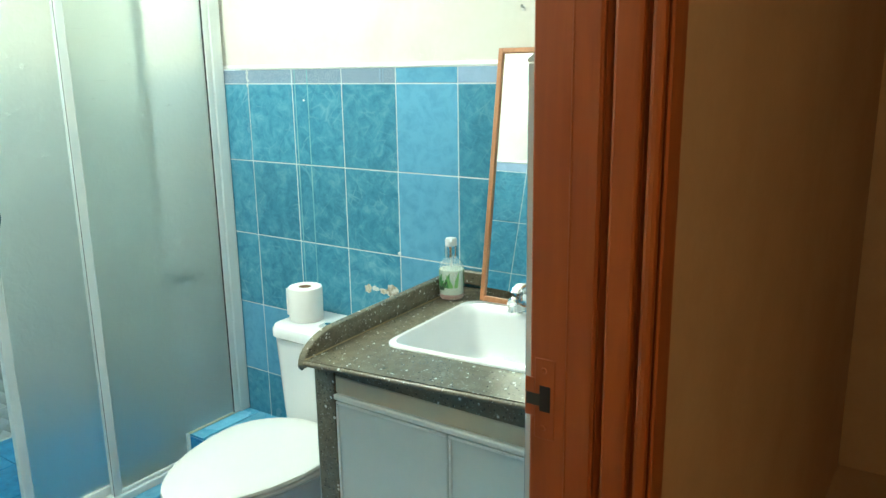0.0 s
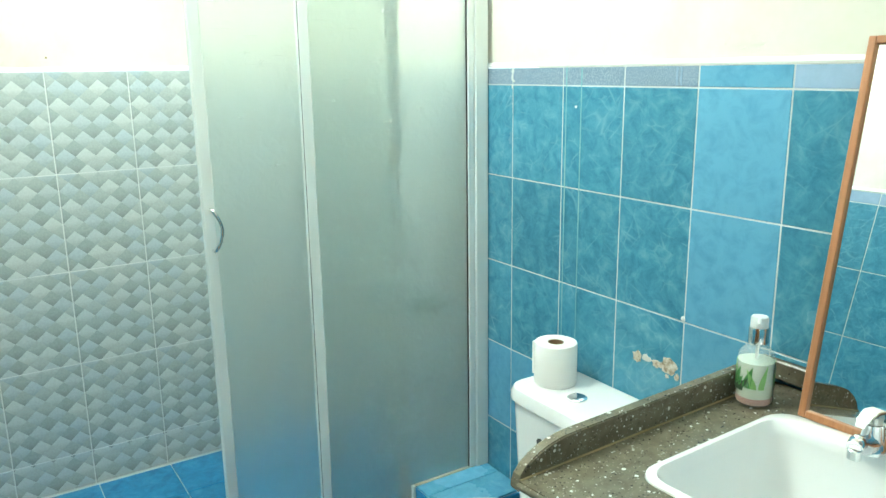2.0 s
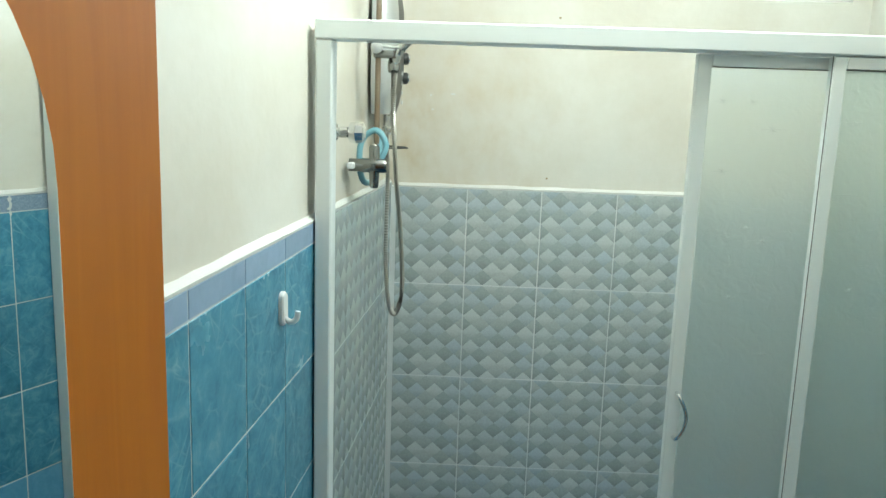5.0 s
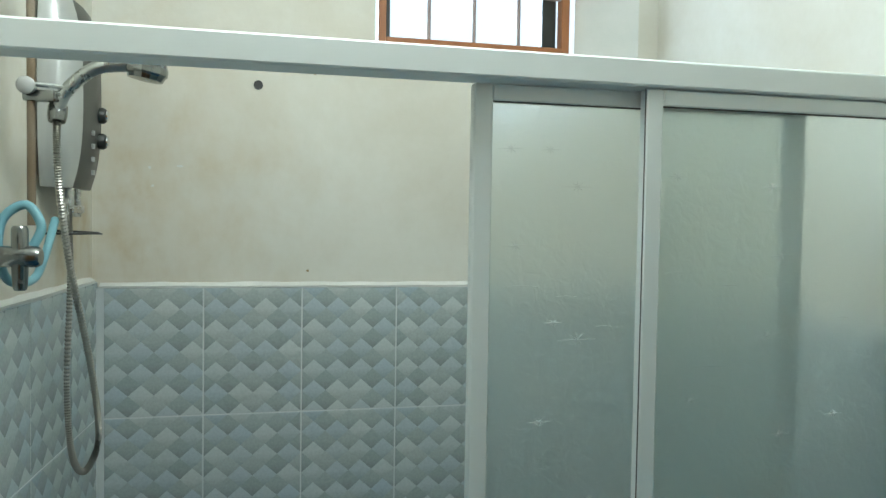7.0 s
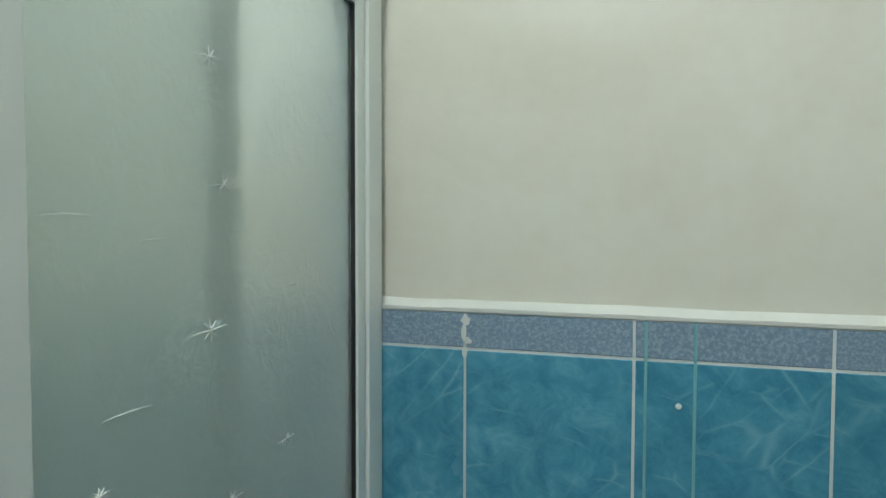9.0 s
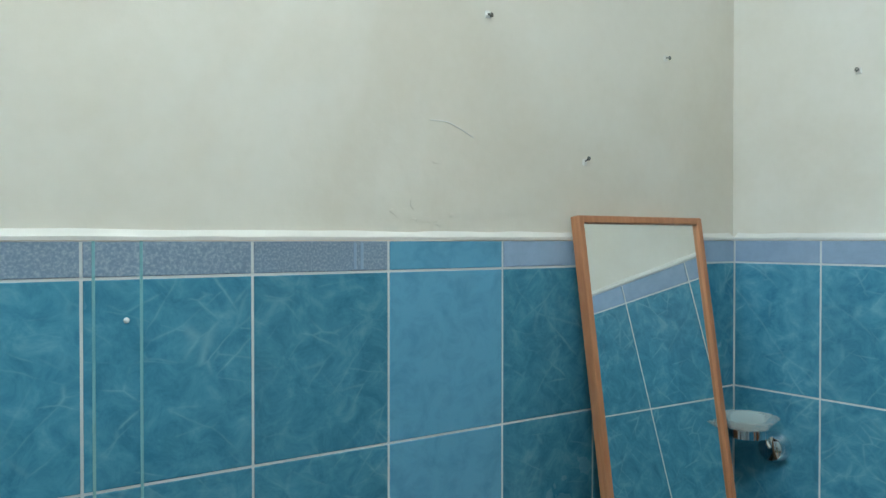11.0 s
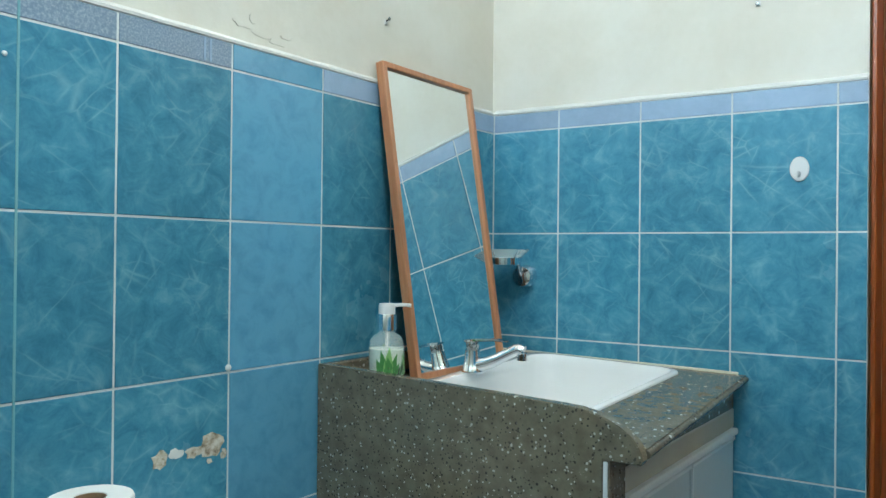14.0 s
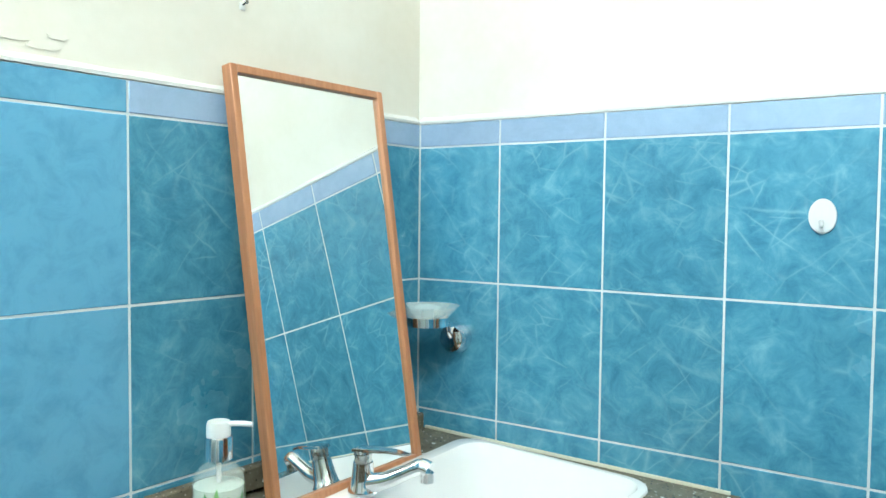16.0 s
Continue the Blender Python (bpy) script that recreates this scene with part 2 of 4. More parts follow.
def brushed(name, colour, rough, metal=1.0):
    m = material(name, colour, rough, metal)
    v = coords(m)
    n = noise_of(m, v, 45.0, 4.0)
    link(m, ramp(m, n, (0.3, (max(rough - 0.08, 0.02),) * 3), (0.75, (rough + 0.12,) * 3)), bsdf(m).inputs["Roughness"])
    return m


ALU = brushed("powder_grey_aluminium", (0.75, 0.80, 0.79), 0.42, 0.05)
CHROME = brushed("chrome", (0.80, 0.81, 0.82), 0.07)
DULL_CHROME = brushed("worn_chrome", (0.55, 0.55, 0.53), 0.25)
CERAMIC = material("white_ceramic", (0.82, 0.83, 0.83), 0.08, 0, 0.3)
SEAT_WHITE = material("white_seat_plastic", (0.76, 0.78, 0.77), 0.22)
PAPER = painted_wall("toilet_paper", (0.85, 0.85, 0.83), (0.80, 0.80, 0.79), 0.95)
DARK_GREEN = material("dark_green_plastic", (0.12, 0.215, 0.195), 0.35)
CARD = material("brown_cardboard", (0.25, 0.16, 0.09), 0.9)
# Seal rubber, also the painted shade of the latch hole and pipe hole.
BLACK = material("black_rubber_and_shade", (0.012, 0.012, 0.013), 0.5)
# Plastic colour, also used as painted shade on casement edges and latch groove.
DARK_GREY = material("dark_grey_plastic_and_shade", (0.030, 0.034, 0.030), 0.38)
SILVER = material("silver_plastic", (0.50, 0.52, 0.51), 0.32, 0.55)
CHALK_GREY = material("grey_knob_plastic", (0.36, 0.37, 0.36), 0.4)
WHITE_PLASTIC = material("white_plastic", (0.70, 0.72, 0.72), 0.3)
BLUE_HOSE = material("pale_blue_hose", (0.17, 0.36, 0.42), 0.4)
DARK_CHROME = brushed("tarnished_chrome", (0.24, 0.25, 0.24), 0.2)
GREY_CHROME = brushed("dull_grey_chrome", (0.42, 0.44, 0.42), 0.3)
GRIME = painted_wall("grimy_sealant", (0.24, 0.17, 0.07), (0.36, 0.29, 0.16), 0.7)
CABINET_FACE = painted_wall("pale_grey_laminate", (0.58, 0.66, 0.65), (0.55, 0.63, 0.63), 0.3)
CREAM_STRIP = painted_wall("cream_laminate", (0.56, 0.54, 0.42), (0.50, 0.48, 0.38), 0.5)
CHIP = material("bare_tile_body", (0.55, 0.5, 0.42), 0.9)
link(CHIP, ramp(CHIP, noise_of(CHIP, coords(CHIP), 70.0, 4.0, 0.7), (0.36, (0.20, 0.15, 0.10)), (0.48, (0.48, 0.42, 0.32)), (0.62, (0.66, 0.63, 0.56))), bsdf(CHIP).inputs["Base Color"])
CAULK = painted_wall("teal_caulk", (0.13, 0.36, 0.44), (0.26, 0.46, 0.44), 0.6)
RUST_PIPE = painted_wall("rusty_pipe", (0.24, 0.21, 0.16), (0.15, 0.105, 0.06), 0.5)
MIRROR = material("mirror_glass", (0.80, 0.83, 0.82), 0.0, 1.0)
STEEL_BAR = material("grey_pink_paint", (0.30, 0.25, 0.24), 0.5)


def glass(name, colour, rough, ior=1.45):
    m = material(name, colour, rough)
    bsdf(m).inputs["Transmission Weight"].default_value = 1.0
    bsdf(m).inputs["IOR"].default_value = ior
    return m


FROSTED = glass("frosted_sheet", (0.88, 0.935, 0.91), 0.46, 1.25)
bsdf(FROSTED).inputs["Transmission Weight"].default_value = 0.91
bump(FROSTED, noise_of(FROSTED, coords(FROSTED), 42.0, 3.0, 0.6, 0.8), 0.30, 0.004)
EMBOSS = material("embossed_frost", (0.90, 0.93, 0.92), 0.15)
CLEAR = material("clear_glass", (0.72, 0.82, 0.80), 0.05)
bsdf(CLEAR).inputs["Alpha"].default_value = 0.32
BOTTLE = material("clear_bottle_plastic", (0.80, 0.88, 0.86), 0.05)
bsdf(BOTTLE).inputs["Alpha"].default_value = 0.25
SOAP = material("milky_green_soap", (0.72, 0.80, 0.68), 0.2)
SOAP_PINK = material("pink_soap", (0.55, 0.30, 0.27), 0.3)
LEAF_GREEN = material("label_leaf_green", (0.07, 0.24, 0.06), 0.35)
LEAF_PALE = material("label_leaf_pale", (0.22, 0.44, 0.14), 0.35)
LABEL_DARK = material("label_dark_band", (0.03, 0.06, 0.03), 0.4)
outside = bpy.data.materials.new("bright_overcast_sky")
outside.use_nodes = True
outside.node_tree.nodes.clear()
em = outside.node_tree.nodes.new("ShaderNodeEmission")
em.inputs[0].default_value, em.inputs[1].default_value = (0.86, 0.95, 1.0, 1), 1.6
outside.node_tree.links.new(em.outputs[0], outside.node_tree.nodes.new("ShaderNodeOutputMaterial").inputs[0])

# ---- mesh helpers ----


def finish(bm, name, mat, smooth=False):
    me = bpy.data.meshes.new(name)
    bmesh.ops.recalc_face_normals(bm, faces=bm.faces)
    bm.to_mesh(me)
    bm.free()
    me.materials.append(mat)
    if smooth:
        for p in me.polygons:
            p.use_smooth = True
        me.set_sharp_from_angle(angle=radians(40))
    return me


def part(name, bm, mat, parent, label="", smooth=False, m=None):
    ob = new(name, finish(bm, name, mat, smooth))
    ob.parent = parent
    if m is not None:
        ob.matrix_local = m
    return tagged(ob, label)


def thing(name, label, category, m=None, group="", kind=""):
    ob = new(name)
    if m is not None:
        ob.matrix_world = m
    return tagged(ob, label, category, group, kind)


def box(x0, x1, y0, y1, z0, z1, bevel=0.0, segments=1, bm=None):
    bm = bm or bmesh.new()
    geo = bmesh.ops.create_cube(bm, size=1)["verts"]
    m = Matrix.Translation(((x0 + x1) / 2, (y0 + y1) / 2, (z0 + z1) / 2)) @ Matrix.Diagonal((abs(x1 - x0), abs(y1 - y0), abs(z1 - z0), 1))
    bmesh.ops.transform(bm, matrix=m, verts=geo)
    if bevel:
        edges = list({e for v in geo for e in v.link_edges})
        bmesh.ops.bevel(bm, geom=edges, offset=bevel, segments=segments, affect="EDGES", profile=0.6)
    return bm


def lathe(profile, steps=32, m=None, bm=None):
    """A turned form round z from (radius, height) pairs."""
    bm = bm or bmesh.new()
    rings = []
    for r, z in profile:
        rings.append([bm.verts.new((max(r, 1e-5) * math.cos(2 * math.pi * k / steps), max(r, 1e-5) * math.sin(2 * math.pi * k / steps), z)) for k in range(steps)])
    for a, b in zip(rings, rings[1:]):
        for k in range(steps):
            bm.faces.new((a[k], a[(k + 1) % steps], b[(k + 1) % steps], b[k]))
    if profile[0][0] > 1e-4:
        bm.faces.new(rings[0][::-1])
    if profile[-1][0] > 1e-4:
        bm.faces.new(rings[-1])
    if m is not None:
        bmesh.ops.transform(bm, matrix=m, verts=[v for r in rings for v in r])
    return bm


def tube(points, radius, sides=12, bm=None, smooth_steps=6, radii=None):
    """A round tube along a smooth line through the points."""
    bm = bm or bmesh.new()
    pts = [Vector(p) for p in points]
    line, rad = [], []
    n = len(pts)
    for i in range(n - 1):
        p0, p1, p2, p3 = pts[max(i - 1, 0)], pts[i], pts[i + 1], pts[min(i + 2, n - 1)]
        for k in range(smooth_steps):
            s = k / smooth_steps
            line.append(0.5 * (2 * p1 + (p2 - p0) * s + (2 * p0 - 5 * p1 + 4 * p2 - p3) * s**2 + (3 * p1 - p0 - 3 * p2 + p3) * s**3))
            rad.append((radii[i] * (1 - s) + radii[i + 1] * s) if radii else radius)
    line.append(pts[-1]), rad.append(radii[-1] if radii else radius)
    rings, up = [], Vector((0.13, 0.31, 0.94))
    for i, p in enumerate(line):
        way = (line[min(i + 1, len(line) - 1)] - line[max(i - 1, 0)]).normalized()
        side = way.cross(up).normalized()
        up = side.cross(way).normalized()
        rings.append([bm.verts.new(p + rad[i] * (side * math.cos(2 * math.pi * k / sides) + up * math.sin(2 * math.pi * k / sides))) for k in range(sides)])
    for a, b in zip(rings, rings[1:]):
        for k in range(sides):
            bm.faces.new((a[k], a[(k + 1) % sides], b[(k + 1) % sides], b[k]))
    bm.faces.new(rings[0][::-1]), bm.faces.new(rings[-1])
    return bm


def slab(outline, z0, z1, bm=None):
    """An upright prism over an outline in x and y."""
    bm = bm or bmesh.new()
    lo, hi = [bm.verts.new((x, y, z0)) for x, y in outline], [bm.verts.new((x, y, z1)) for x, y in outline]
    bm.faces.new(lo[::-1]), bm.faces.new(hi)
    for k in range(len(lo)):
        j = (k + 1) % len(lo)
        bm.faces.new((lo[k], lo[j], hi[j], hi[k]))
    return bm


def loft(rings, bm=None, cap_first=True, cap_last=True):
    bm = bm or bmesh.new()
    rows = [[bm.verts.new(p) for p in r] for r in rings]
    for a, b in zip(rows, rows[1:]):
        for k in range(len(a)):
            j = (k + 1) % len(a)
            bm.faces.new((a[k], a[j], b[j], b[k]))
    if cap_first:
        bm.faces.new(rows[0][::-1])
    if cap_last:
        bm.faces.new(rows[-1])
    return bm


def rounded(cx, cy, w, d, r, z, steps=6):
    """A rounded rectangle as a ring of points."""
    out = []
    for qx, qy, a0 in ((1, 1, 0), (-1, 1, 90), (-1, -1, 180), (1, -1, 270)):
        for k in range(steps + 1):
            a = radians(a0 + 90 * k / steps)
            out.append((cx + qx * (w / 2 - r) + r * math.cos(a), cy + qy * (d / 2 - r) + r * math.sin(a), z))
    return out


# ---- the room ----
FLOOR, TOP = -0.05, 2.85
BAND, CAP = 1.36, 1.405
SLANT = math.atan(0.056)
Y_C = -1.65
BAND_C, CAP_C = 1.385, 1.428


def wall_c(u, out, z):
    """A place on the slanted wall: u along it from the door, out into the room."""
    return (-u * math.cos(SLANT) + out * math.sin(SLANT), Y_C + u * math.sin(SLANT) + out * math.cos(SLANT), z)


C_TURN = Matrix.Translation((0, Y_C, 0)) @ Matrix.Rotation(math.pi - SLANT, 4, "Z")


def wall(name, bm, label, mat=PAINT):
    return tagged(new(name, finish(bm, name, mat)), label, "wall", "", "structure")


def side_c(u0, u1, d0, d1, z0, z1):
    """A block on the slanted wall; d grows into the wall."""
    bm = box(u0, u1, d0, d1, z0, z1)
    bmesh.ops.transform(bm, matrix=C_TURN, verts=bm.verts)
    return bm


B_LEAN = math.atan(0.066)


def wall_b_at(u, out, z):
    """A place on the east wall: u along it from the corner, out into the room."""
    return (u * math.sin(B_LEAN) - out * math.cos(B_LEAN), -u * math.cos(B_LEAN) - out * math.sin(B_LEAN), z)


B_TURN = Matrix.Rotation(-math.pi / 2 + B_LEAN, 4, "Z")


def turned(bm, m):
    bmesh.ops.transform(bm, matrix=m, verts=bm.verts)
    return bm


wall_a = wall("wall_north", box(-2.80, 0.15, 0.012, 0.20, CAP, TOP), "cream painted plaster wall above a blue tiled dado")
part("grout_bed", box(-2.80, 0.15, 0.0012, 0.20, FLOOR - 0.2, CAP - 0.001), GROUT, wall_a)
bm = box(-0.2, 0.80, 0.012, 0.10, CAP, TOP)
box(0.80, 0.821, 0.012, 0.019, CAP, 2.05, bm=bm)
box(0.80, 1.75, 0.012, 0.10, 2.05, TOP, bm=bm)
wall_b = wall("wall_east", turned(bm, B_TURN), "cream painted plaster wall with a doorway and blue tiled dado")
bm = box(-0.2, 0.80, 0.0012, 0.10, FLOOR - 0.2, CAP - 0.001)
box(0.80, 0.821, 0.0012, 0.019, FLOOR - 0.2, CAP - 0.001, bm=bm)
part("grout_bed", turned(bm, B_TURN), GROUT, wall_b)
bm = side_c(0.40, 2.80, 0.012, 0.25, CAP_C, TOP)
niche = side_c(-0.25, 0.399, 0.15, 0.25, FLOOR - 0.2, TOP)
wall("wall_south_recess", niche, "cream painted plaster recess behind the open door")
wall_c_ob = wall("wall_south", bm, "cream painted plaster wall with rusty water stains above tiled dado", STAINED)
part("grout_bed", side_c(0.40, 2.80, 0.0012, 0.25, FLOOR - 0.2, CAP_C - 0.001), GROUT, wall_c_ob)
# shower end wall, with the window opening
XD = -2.545
WY0, WY1, WZ0, WZ1 = -0.815, -0.05, 2.048, 2.76
bm = box(XD - 0.014 - 0.24, XD - 0.014, -1.8, WY0, 1.415, TOP)
box(XD - 0.014 - 0.24, XD - 0.014, WY1, 0.014, 1.415, TOP, bm=bm)
box(XD - 0.014 - 0.24, XD - 0.014, WY0, WY1, 1.415, WZ0, bm=bm)
box(XD - 0.014 - 0.24, XD - 0.014, WY0, WY1, WZ1, TOP, bm=bm)
wall_d = wall("wall_west", bm, "cream painted plaster wall above diamond patterned shower tiles", STAINED)
part("grout_bed", box(XD - 0.254, XD - 0.0012, -1.8, 0.0, FLOOR - 0.2, 1.412), GROUT, wall_d)
# sloping sill and splayed reveal of the window
XF = -2.73
bm = bmesh.new()
for quad in (((XD - 0.014, WY0, WZ0), (XD - 0.014, WY1, WZ0), (XF, WY1, 2.100), (XF, WY0, 2.100), (XF, WY0, WZ0), (XF, WY1, WZ0)),):
    a, b, c, d, e, g = [bm.verts.new(p) for p in quad]
    bm.faces.new((a, b, c, d)), bm.faces.new((d, c, g, e)), bm.faces.new((a, e, g, b)), bm.faces.new((a, d, e)), bm.faces.new((b, g, c))
tagged(new("window_sill", finish(bm, "window_sill", PAINT)), "sloping plastered window sill, cream paint", "window sill", "", "structure")
bm = slab([(XD - 0.014, WY1), (XF, -0.178), (XF, WY1)], 2.049, WZ1)
tagged(new("window_reveal", finish(bm, "window_reveal", LIP)), "splayed white plaster window reveal", "window reveal", "", "structure")
bm = box(-2.82, 0.20, -1.95, 0.20, TOP, TOP + 0.1)
tagged(new("ceiling", finish(bm, "ceiling", CEILING)), "plain white painted ceiling", "ceiling", "", "structure")
bm = box(-2.8, 0.20, -1.95, 0.20, FLOOR - 0.15, FLOOR - 0.006)
floor = tagged(new("floor", finish(bm, "floor", GROUT)), "blue tiled bathroom floor with pale grout", "floor", "", "structure")

# plaster lip on top of the tiles


def plaster_lip(length, z, m, seed):
    """A hand-laid plaster edge that slopes back from the tile to the wall."""
    rnd = random.Random(seed)
    bm, rows, n = bmesh.new(), [], max(int(length / 0.05), 2)
    for k in range(n + 1):
        x, a, b = length * k / n, 0.0012 * rnd.random(), 0.003 * rnd.random()
        rows.append([bm.verts.new(p) for p in ((x, -0.0006, z), (x, -0.0012, z + 0.004 + a), (x, 0.006, z + 0.009 + a), (x, 0.0125, z + 0.012 + b), (x, 0.016, z))])
    for p, q in zip(rows, rows[1:]):
        for k in range(5):
            j = (k + 1) % 5
            bm.faces.new((p[k], p[j], q[j], q[k]))
    bm.faces.new(rows[0]), bm.faces.new(rows[-1][::-1])
    return turned(bm, m)


for name, bm in (("trim_north", plaster_lip(2.545, CAP, Matrix.Translation((-2.545, 0, 0)), 1)), ("trim_east", plaster_lip(0.820, CAP, B_TURN, 2)), ("trim_south", plaster_lip(2.14, CAP_C, C_TURN @ Matrix.Translation((0.40, 0, 0)), 3)), ("trim_west", plaster_lip(1.5, 1.413, Matrix.Translation((XD, -1.5, 0)) @ Matrix.Rotation(math.pi / 2, 4, "Z"), 4))):
    tagged(new(name, finish(bm, name, LIP, True)), "rough white plaster edge over the tiles", "trim", "", "structure")

# hall outside the door
bm = box(0.166, 0.282, -0.970, 1.2, FLOOR, TOP)
box(0.12, 0.282, -3.2, -1.76, FLOOR, TOP, bm=bm)
box(0.166, 0.282, -1.76, -0.970, 2.1, TOP, bm=bm)
wall("hall_wall_west", bm, "tan painted hall wall beside the door", HALL)
wall("hall_wall_east", box(1.7, 1.8, -3.2, 1.2, FLOOR, TOP), "tan painted hall wall", HALL)
wall("hall_wall_north", box(0.2, 1.8, 1.2, 1.3, FLOOR, TOP), "tan painted hall end wall", HALL)
wall("hall_wall_south", box(0.2, 1.8, -3.3, -3.2, FLOOR, TOP), "tan painted hall end wall", HALL)
tagged(new("hall_floor", finish(box(0.2, 1.8, -3.2, 1.2, FLOOR - 0.15, FLOOR), "hall_floor", HALL)), "plain tan hall floor", "floor", "", "structure")
tagged(new("hall_ceiling", finish(box(0.2, 1.8, -3.2, 1.2, TOP, TOP + 0.1), "hall_ceiling", CEILING)), "plain hall ceiling", "ceiling", "", "structure")

# ---- tiles ----
TILES = {}
EDGE = 0.0018


def tile(parent, mat, w, h, place, turn=0.0, thick=0.008):
    """One tile with its face at the place, its middle; turn about z."""
    key = (round(w, 4), round(h, 4), mat.name)
    if key not in TILES:
        bm = box(-w / 2 + EDGE, w / 2 - EDGE, 0, thick, -h / 2 + EDGE, h / 2 - EDGE, 0.0008)
        TILES[key] = finish(bm, "tile", mat)
    ob = new("tile", TILES[key])
    jig = noise.noise(Vector(place) * 9.7)
    ob.matrix_world = Matrix.Translation(place) @ Matrix.Rotation(turn + 0.004 * jig, 4, "Z")
    ob.parent = parent
    return ob


ROWS = [(BAND, CAP)] + [(BAND - 0.25 * (k + 1), BAND - 0.25 * k) for k in range(5)] + [(FLOOR, BAND - 1.25)]


C_ROWS = [(BAND_C, CAP_C)] + [(BAND_C - 0.239 * (k + 1), BAND_C - 0.239 * k) for k in range(6)]


def tiled(parent, edges, place, turn, choose, rows=ROWS):
    for c, (u0, u1) in enumerate(zip(edges, edges[1:])):
        for r, (z0, z1) in enumerate(rows):
            tile(parent, choose(c, r), u1 - u0, z1 - z0, place((u0 + u1) / 2, (z0 + z1) / 2), turn)


def choose_a(c, r):
    if c == 3:
        return LIGHT_BLUE
    if r == 0:
        return SPECKLED if c > 3 else LILAC
    if c >= 5 and r == 4:
        return LIGHT_BLUE
    return BLUE


A_EDGES = [0.0, 0.195, 0.396, 0.596, 0.805, 1.008, 1.212, 1.412, 1.53]
B_EDGES = [0.0, 0.175, 0.373, 0.569, 0.768, 0.822]
C_EDGES = [0.40, 0.49, 0.70, 0.91, 1.12, 1.33, 1.54]
tiled(wall_a, A_EDGES, lambda u, z: (-u, 0.0, z), 0.0, choose_a)
tiled(wall_b, B_EDGES, lambda u, z: wall_b_at(u, 0.0, z), -math.pi / 2 + B_LEAN, lambda c, r: LILAC if r == 0 else BLUE)
tiled(wall_c_ob, C_EDGES, lambda u, z: wall_c(u, 0.0, z), math.pi - SLANT, lambda c, r: LILAC if r == 0 else BLUE, C_ROWS)
D_ROWS = [(1.083, 1.413), (0.753, 1.083), (0.425, 0.753), (0.095, 0.425), (-0.035, 0.095)]
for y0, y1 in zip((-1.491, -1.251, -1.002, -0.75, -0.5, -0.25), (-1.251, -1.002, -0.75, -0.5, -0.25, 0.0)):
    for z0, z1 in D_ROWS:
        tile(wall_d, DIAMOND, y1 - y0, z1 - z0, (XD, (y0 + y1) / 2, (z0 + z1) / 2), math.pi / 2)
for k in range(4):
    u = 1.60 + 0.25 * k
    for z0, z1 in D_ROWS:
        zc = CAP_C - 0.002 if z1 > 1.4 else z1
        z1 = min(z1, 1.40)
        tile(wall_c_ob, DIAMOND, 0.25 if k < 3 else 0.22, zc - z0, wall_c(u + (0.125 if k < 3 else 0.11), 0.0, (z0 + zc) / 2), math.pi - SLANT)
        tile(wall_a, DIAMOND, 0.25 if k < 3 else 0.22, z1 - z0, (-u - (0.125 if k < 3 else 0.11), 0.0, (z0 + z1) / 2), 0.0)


def floor_tile(x, y, w, d, z, mat):
    key = ("floor", w, d, mat.name)
    if key not in TILES:
        TILES[key] = finish(box(-w / 2 + 0.002, w / 2 - 0.002, -d / 2 + 0.002, d / 2 - 0.002, -0.008, 0, 0.0015), "tile", mat)
    ob = new("tile", TILES[key])
    ob.location = (x, y, z)
    ob.parent = floor


for i in range(7):
    for j in range(8):
        floor_tile(-0.10 - 0.2 * i, -0.10 - 0.2 * j, 0.2, 0.2, FLOOR, FLOOR_BLUE)
# shower tray floor and its kerb
bm = box(XD, -1.60, -1.62, 0.0, FLOOR - 0.005, -0.038)
tray = tagged(new("shower_floor", finish(bm, "shower_floor", GROUT)), "blue tiled shower floor", "floor", "", "structure")
for i in range(4):
    for j in range(6):
        floor_tile(XD + 0.14 + 0.235 * i, -0.12 - 0.25 * j, 0.235, 0.25, -0.03, FLOOR_BLUE)
kerb = tagged(new("shower_kerb", finish(box(-1.60, -1.46, -1.60, -0.005, FLOOR, 0.085, 0.004), "shower_kerb", LEDGE_BLUE)), "low blue tiled shower kerb", "kerb", "", "structure")
ledge = tagged(new("tiled_ledge", finish(box(-1.58, -1.35, -0.255, -0.002, FLOOR, 0.192), "tiled_ledge", GROUT)), "raised blue tiled ledge in the corner by the shower", "ledge", "", "structure")
part("tile", box(-1.58, -1.467, -0.258, -0.004, 0.192, 0.20, 0.0015), LEDGE_BLUE, ledge)
part("tile", box(-1.463, -1.347, -0.258, -0.004, 0.192, 0.20, 0.0015), LEDGE_BLUE, ledge)
part("tile", box(-1.58, -1.347, -0.263, -0.255, FLOOR, 0.190, 0.0015), FLOOR_BLUE, ledge)
part("tile", box(-1.35, -1.342, -0.255, -0.004, FLOOR, 0.190, 0.0015), FLOOR_BLUE, ledge)

# ---- shower screen ----
screen = thing("shower_screen", "grey aluminium sliding shower screen with frosted panels", "shower screen")
part("header_rail", box(-1.572, -1.515, -1.562, -0.002, 1.792, 1.831, 0.003), ALU, screen)
part("wall_post", box(-1.575, -1.517, -1.561, -1.528, 0.085, 1.7915, 0.003), ALU, screen)
part("wall_post", box(-1.575, -1.519, -0.046, -0.002, 0.20, 1.7915, 0.003), ALU, screen)
part("bottom_track", box(-1.575, -1.517, -1.527, -0.262, 0.085, 0.112, 0.003), ALU, screen)


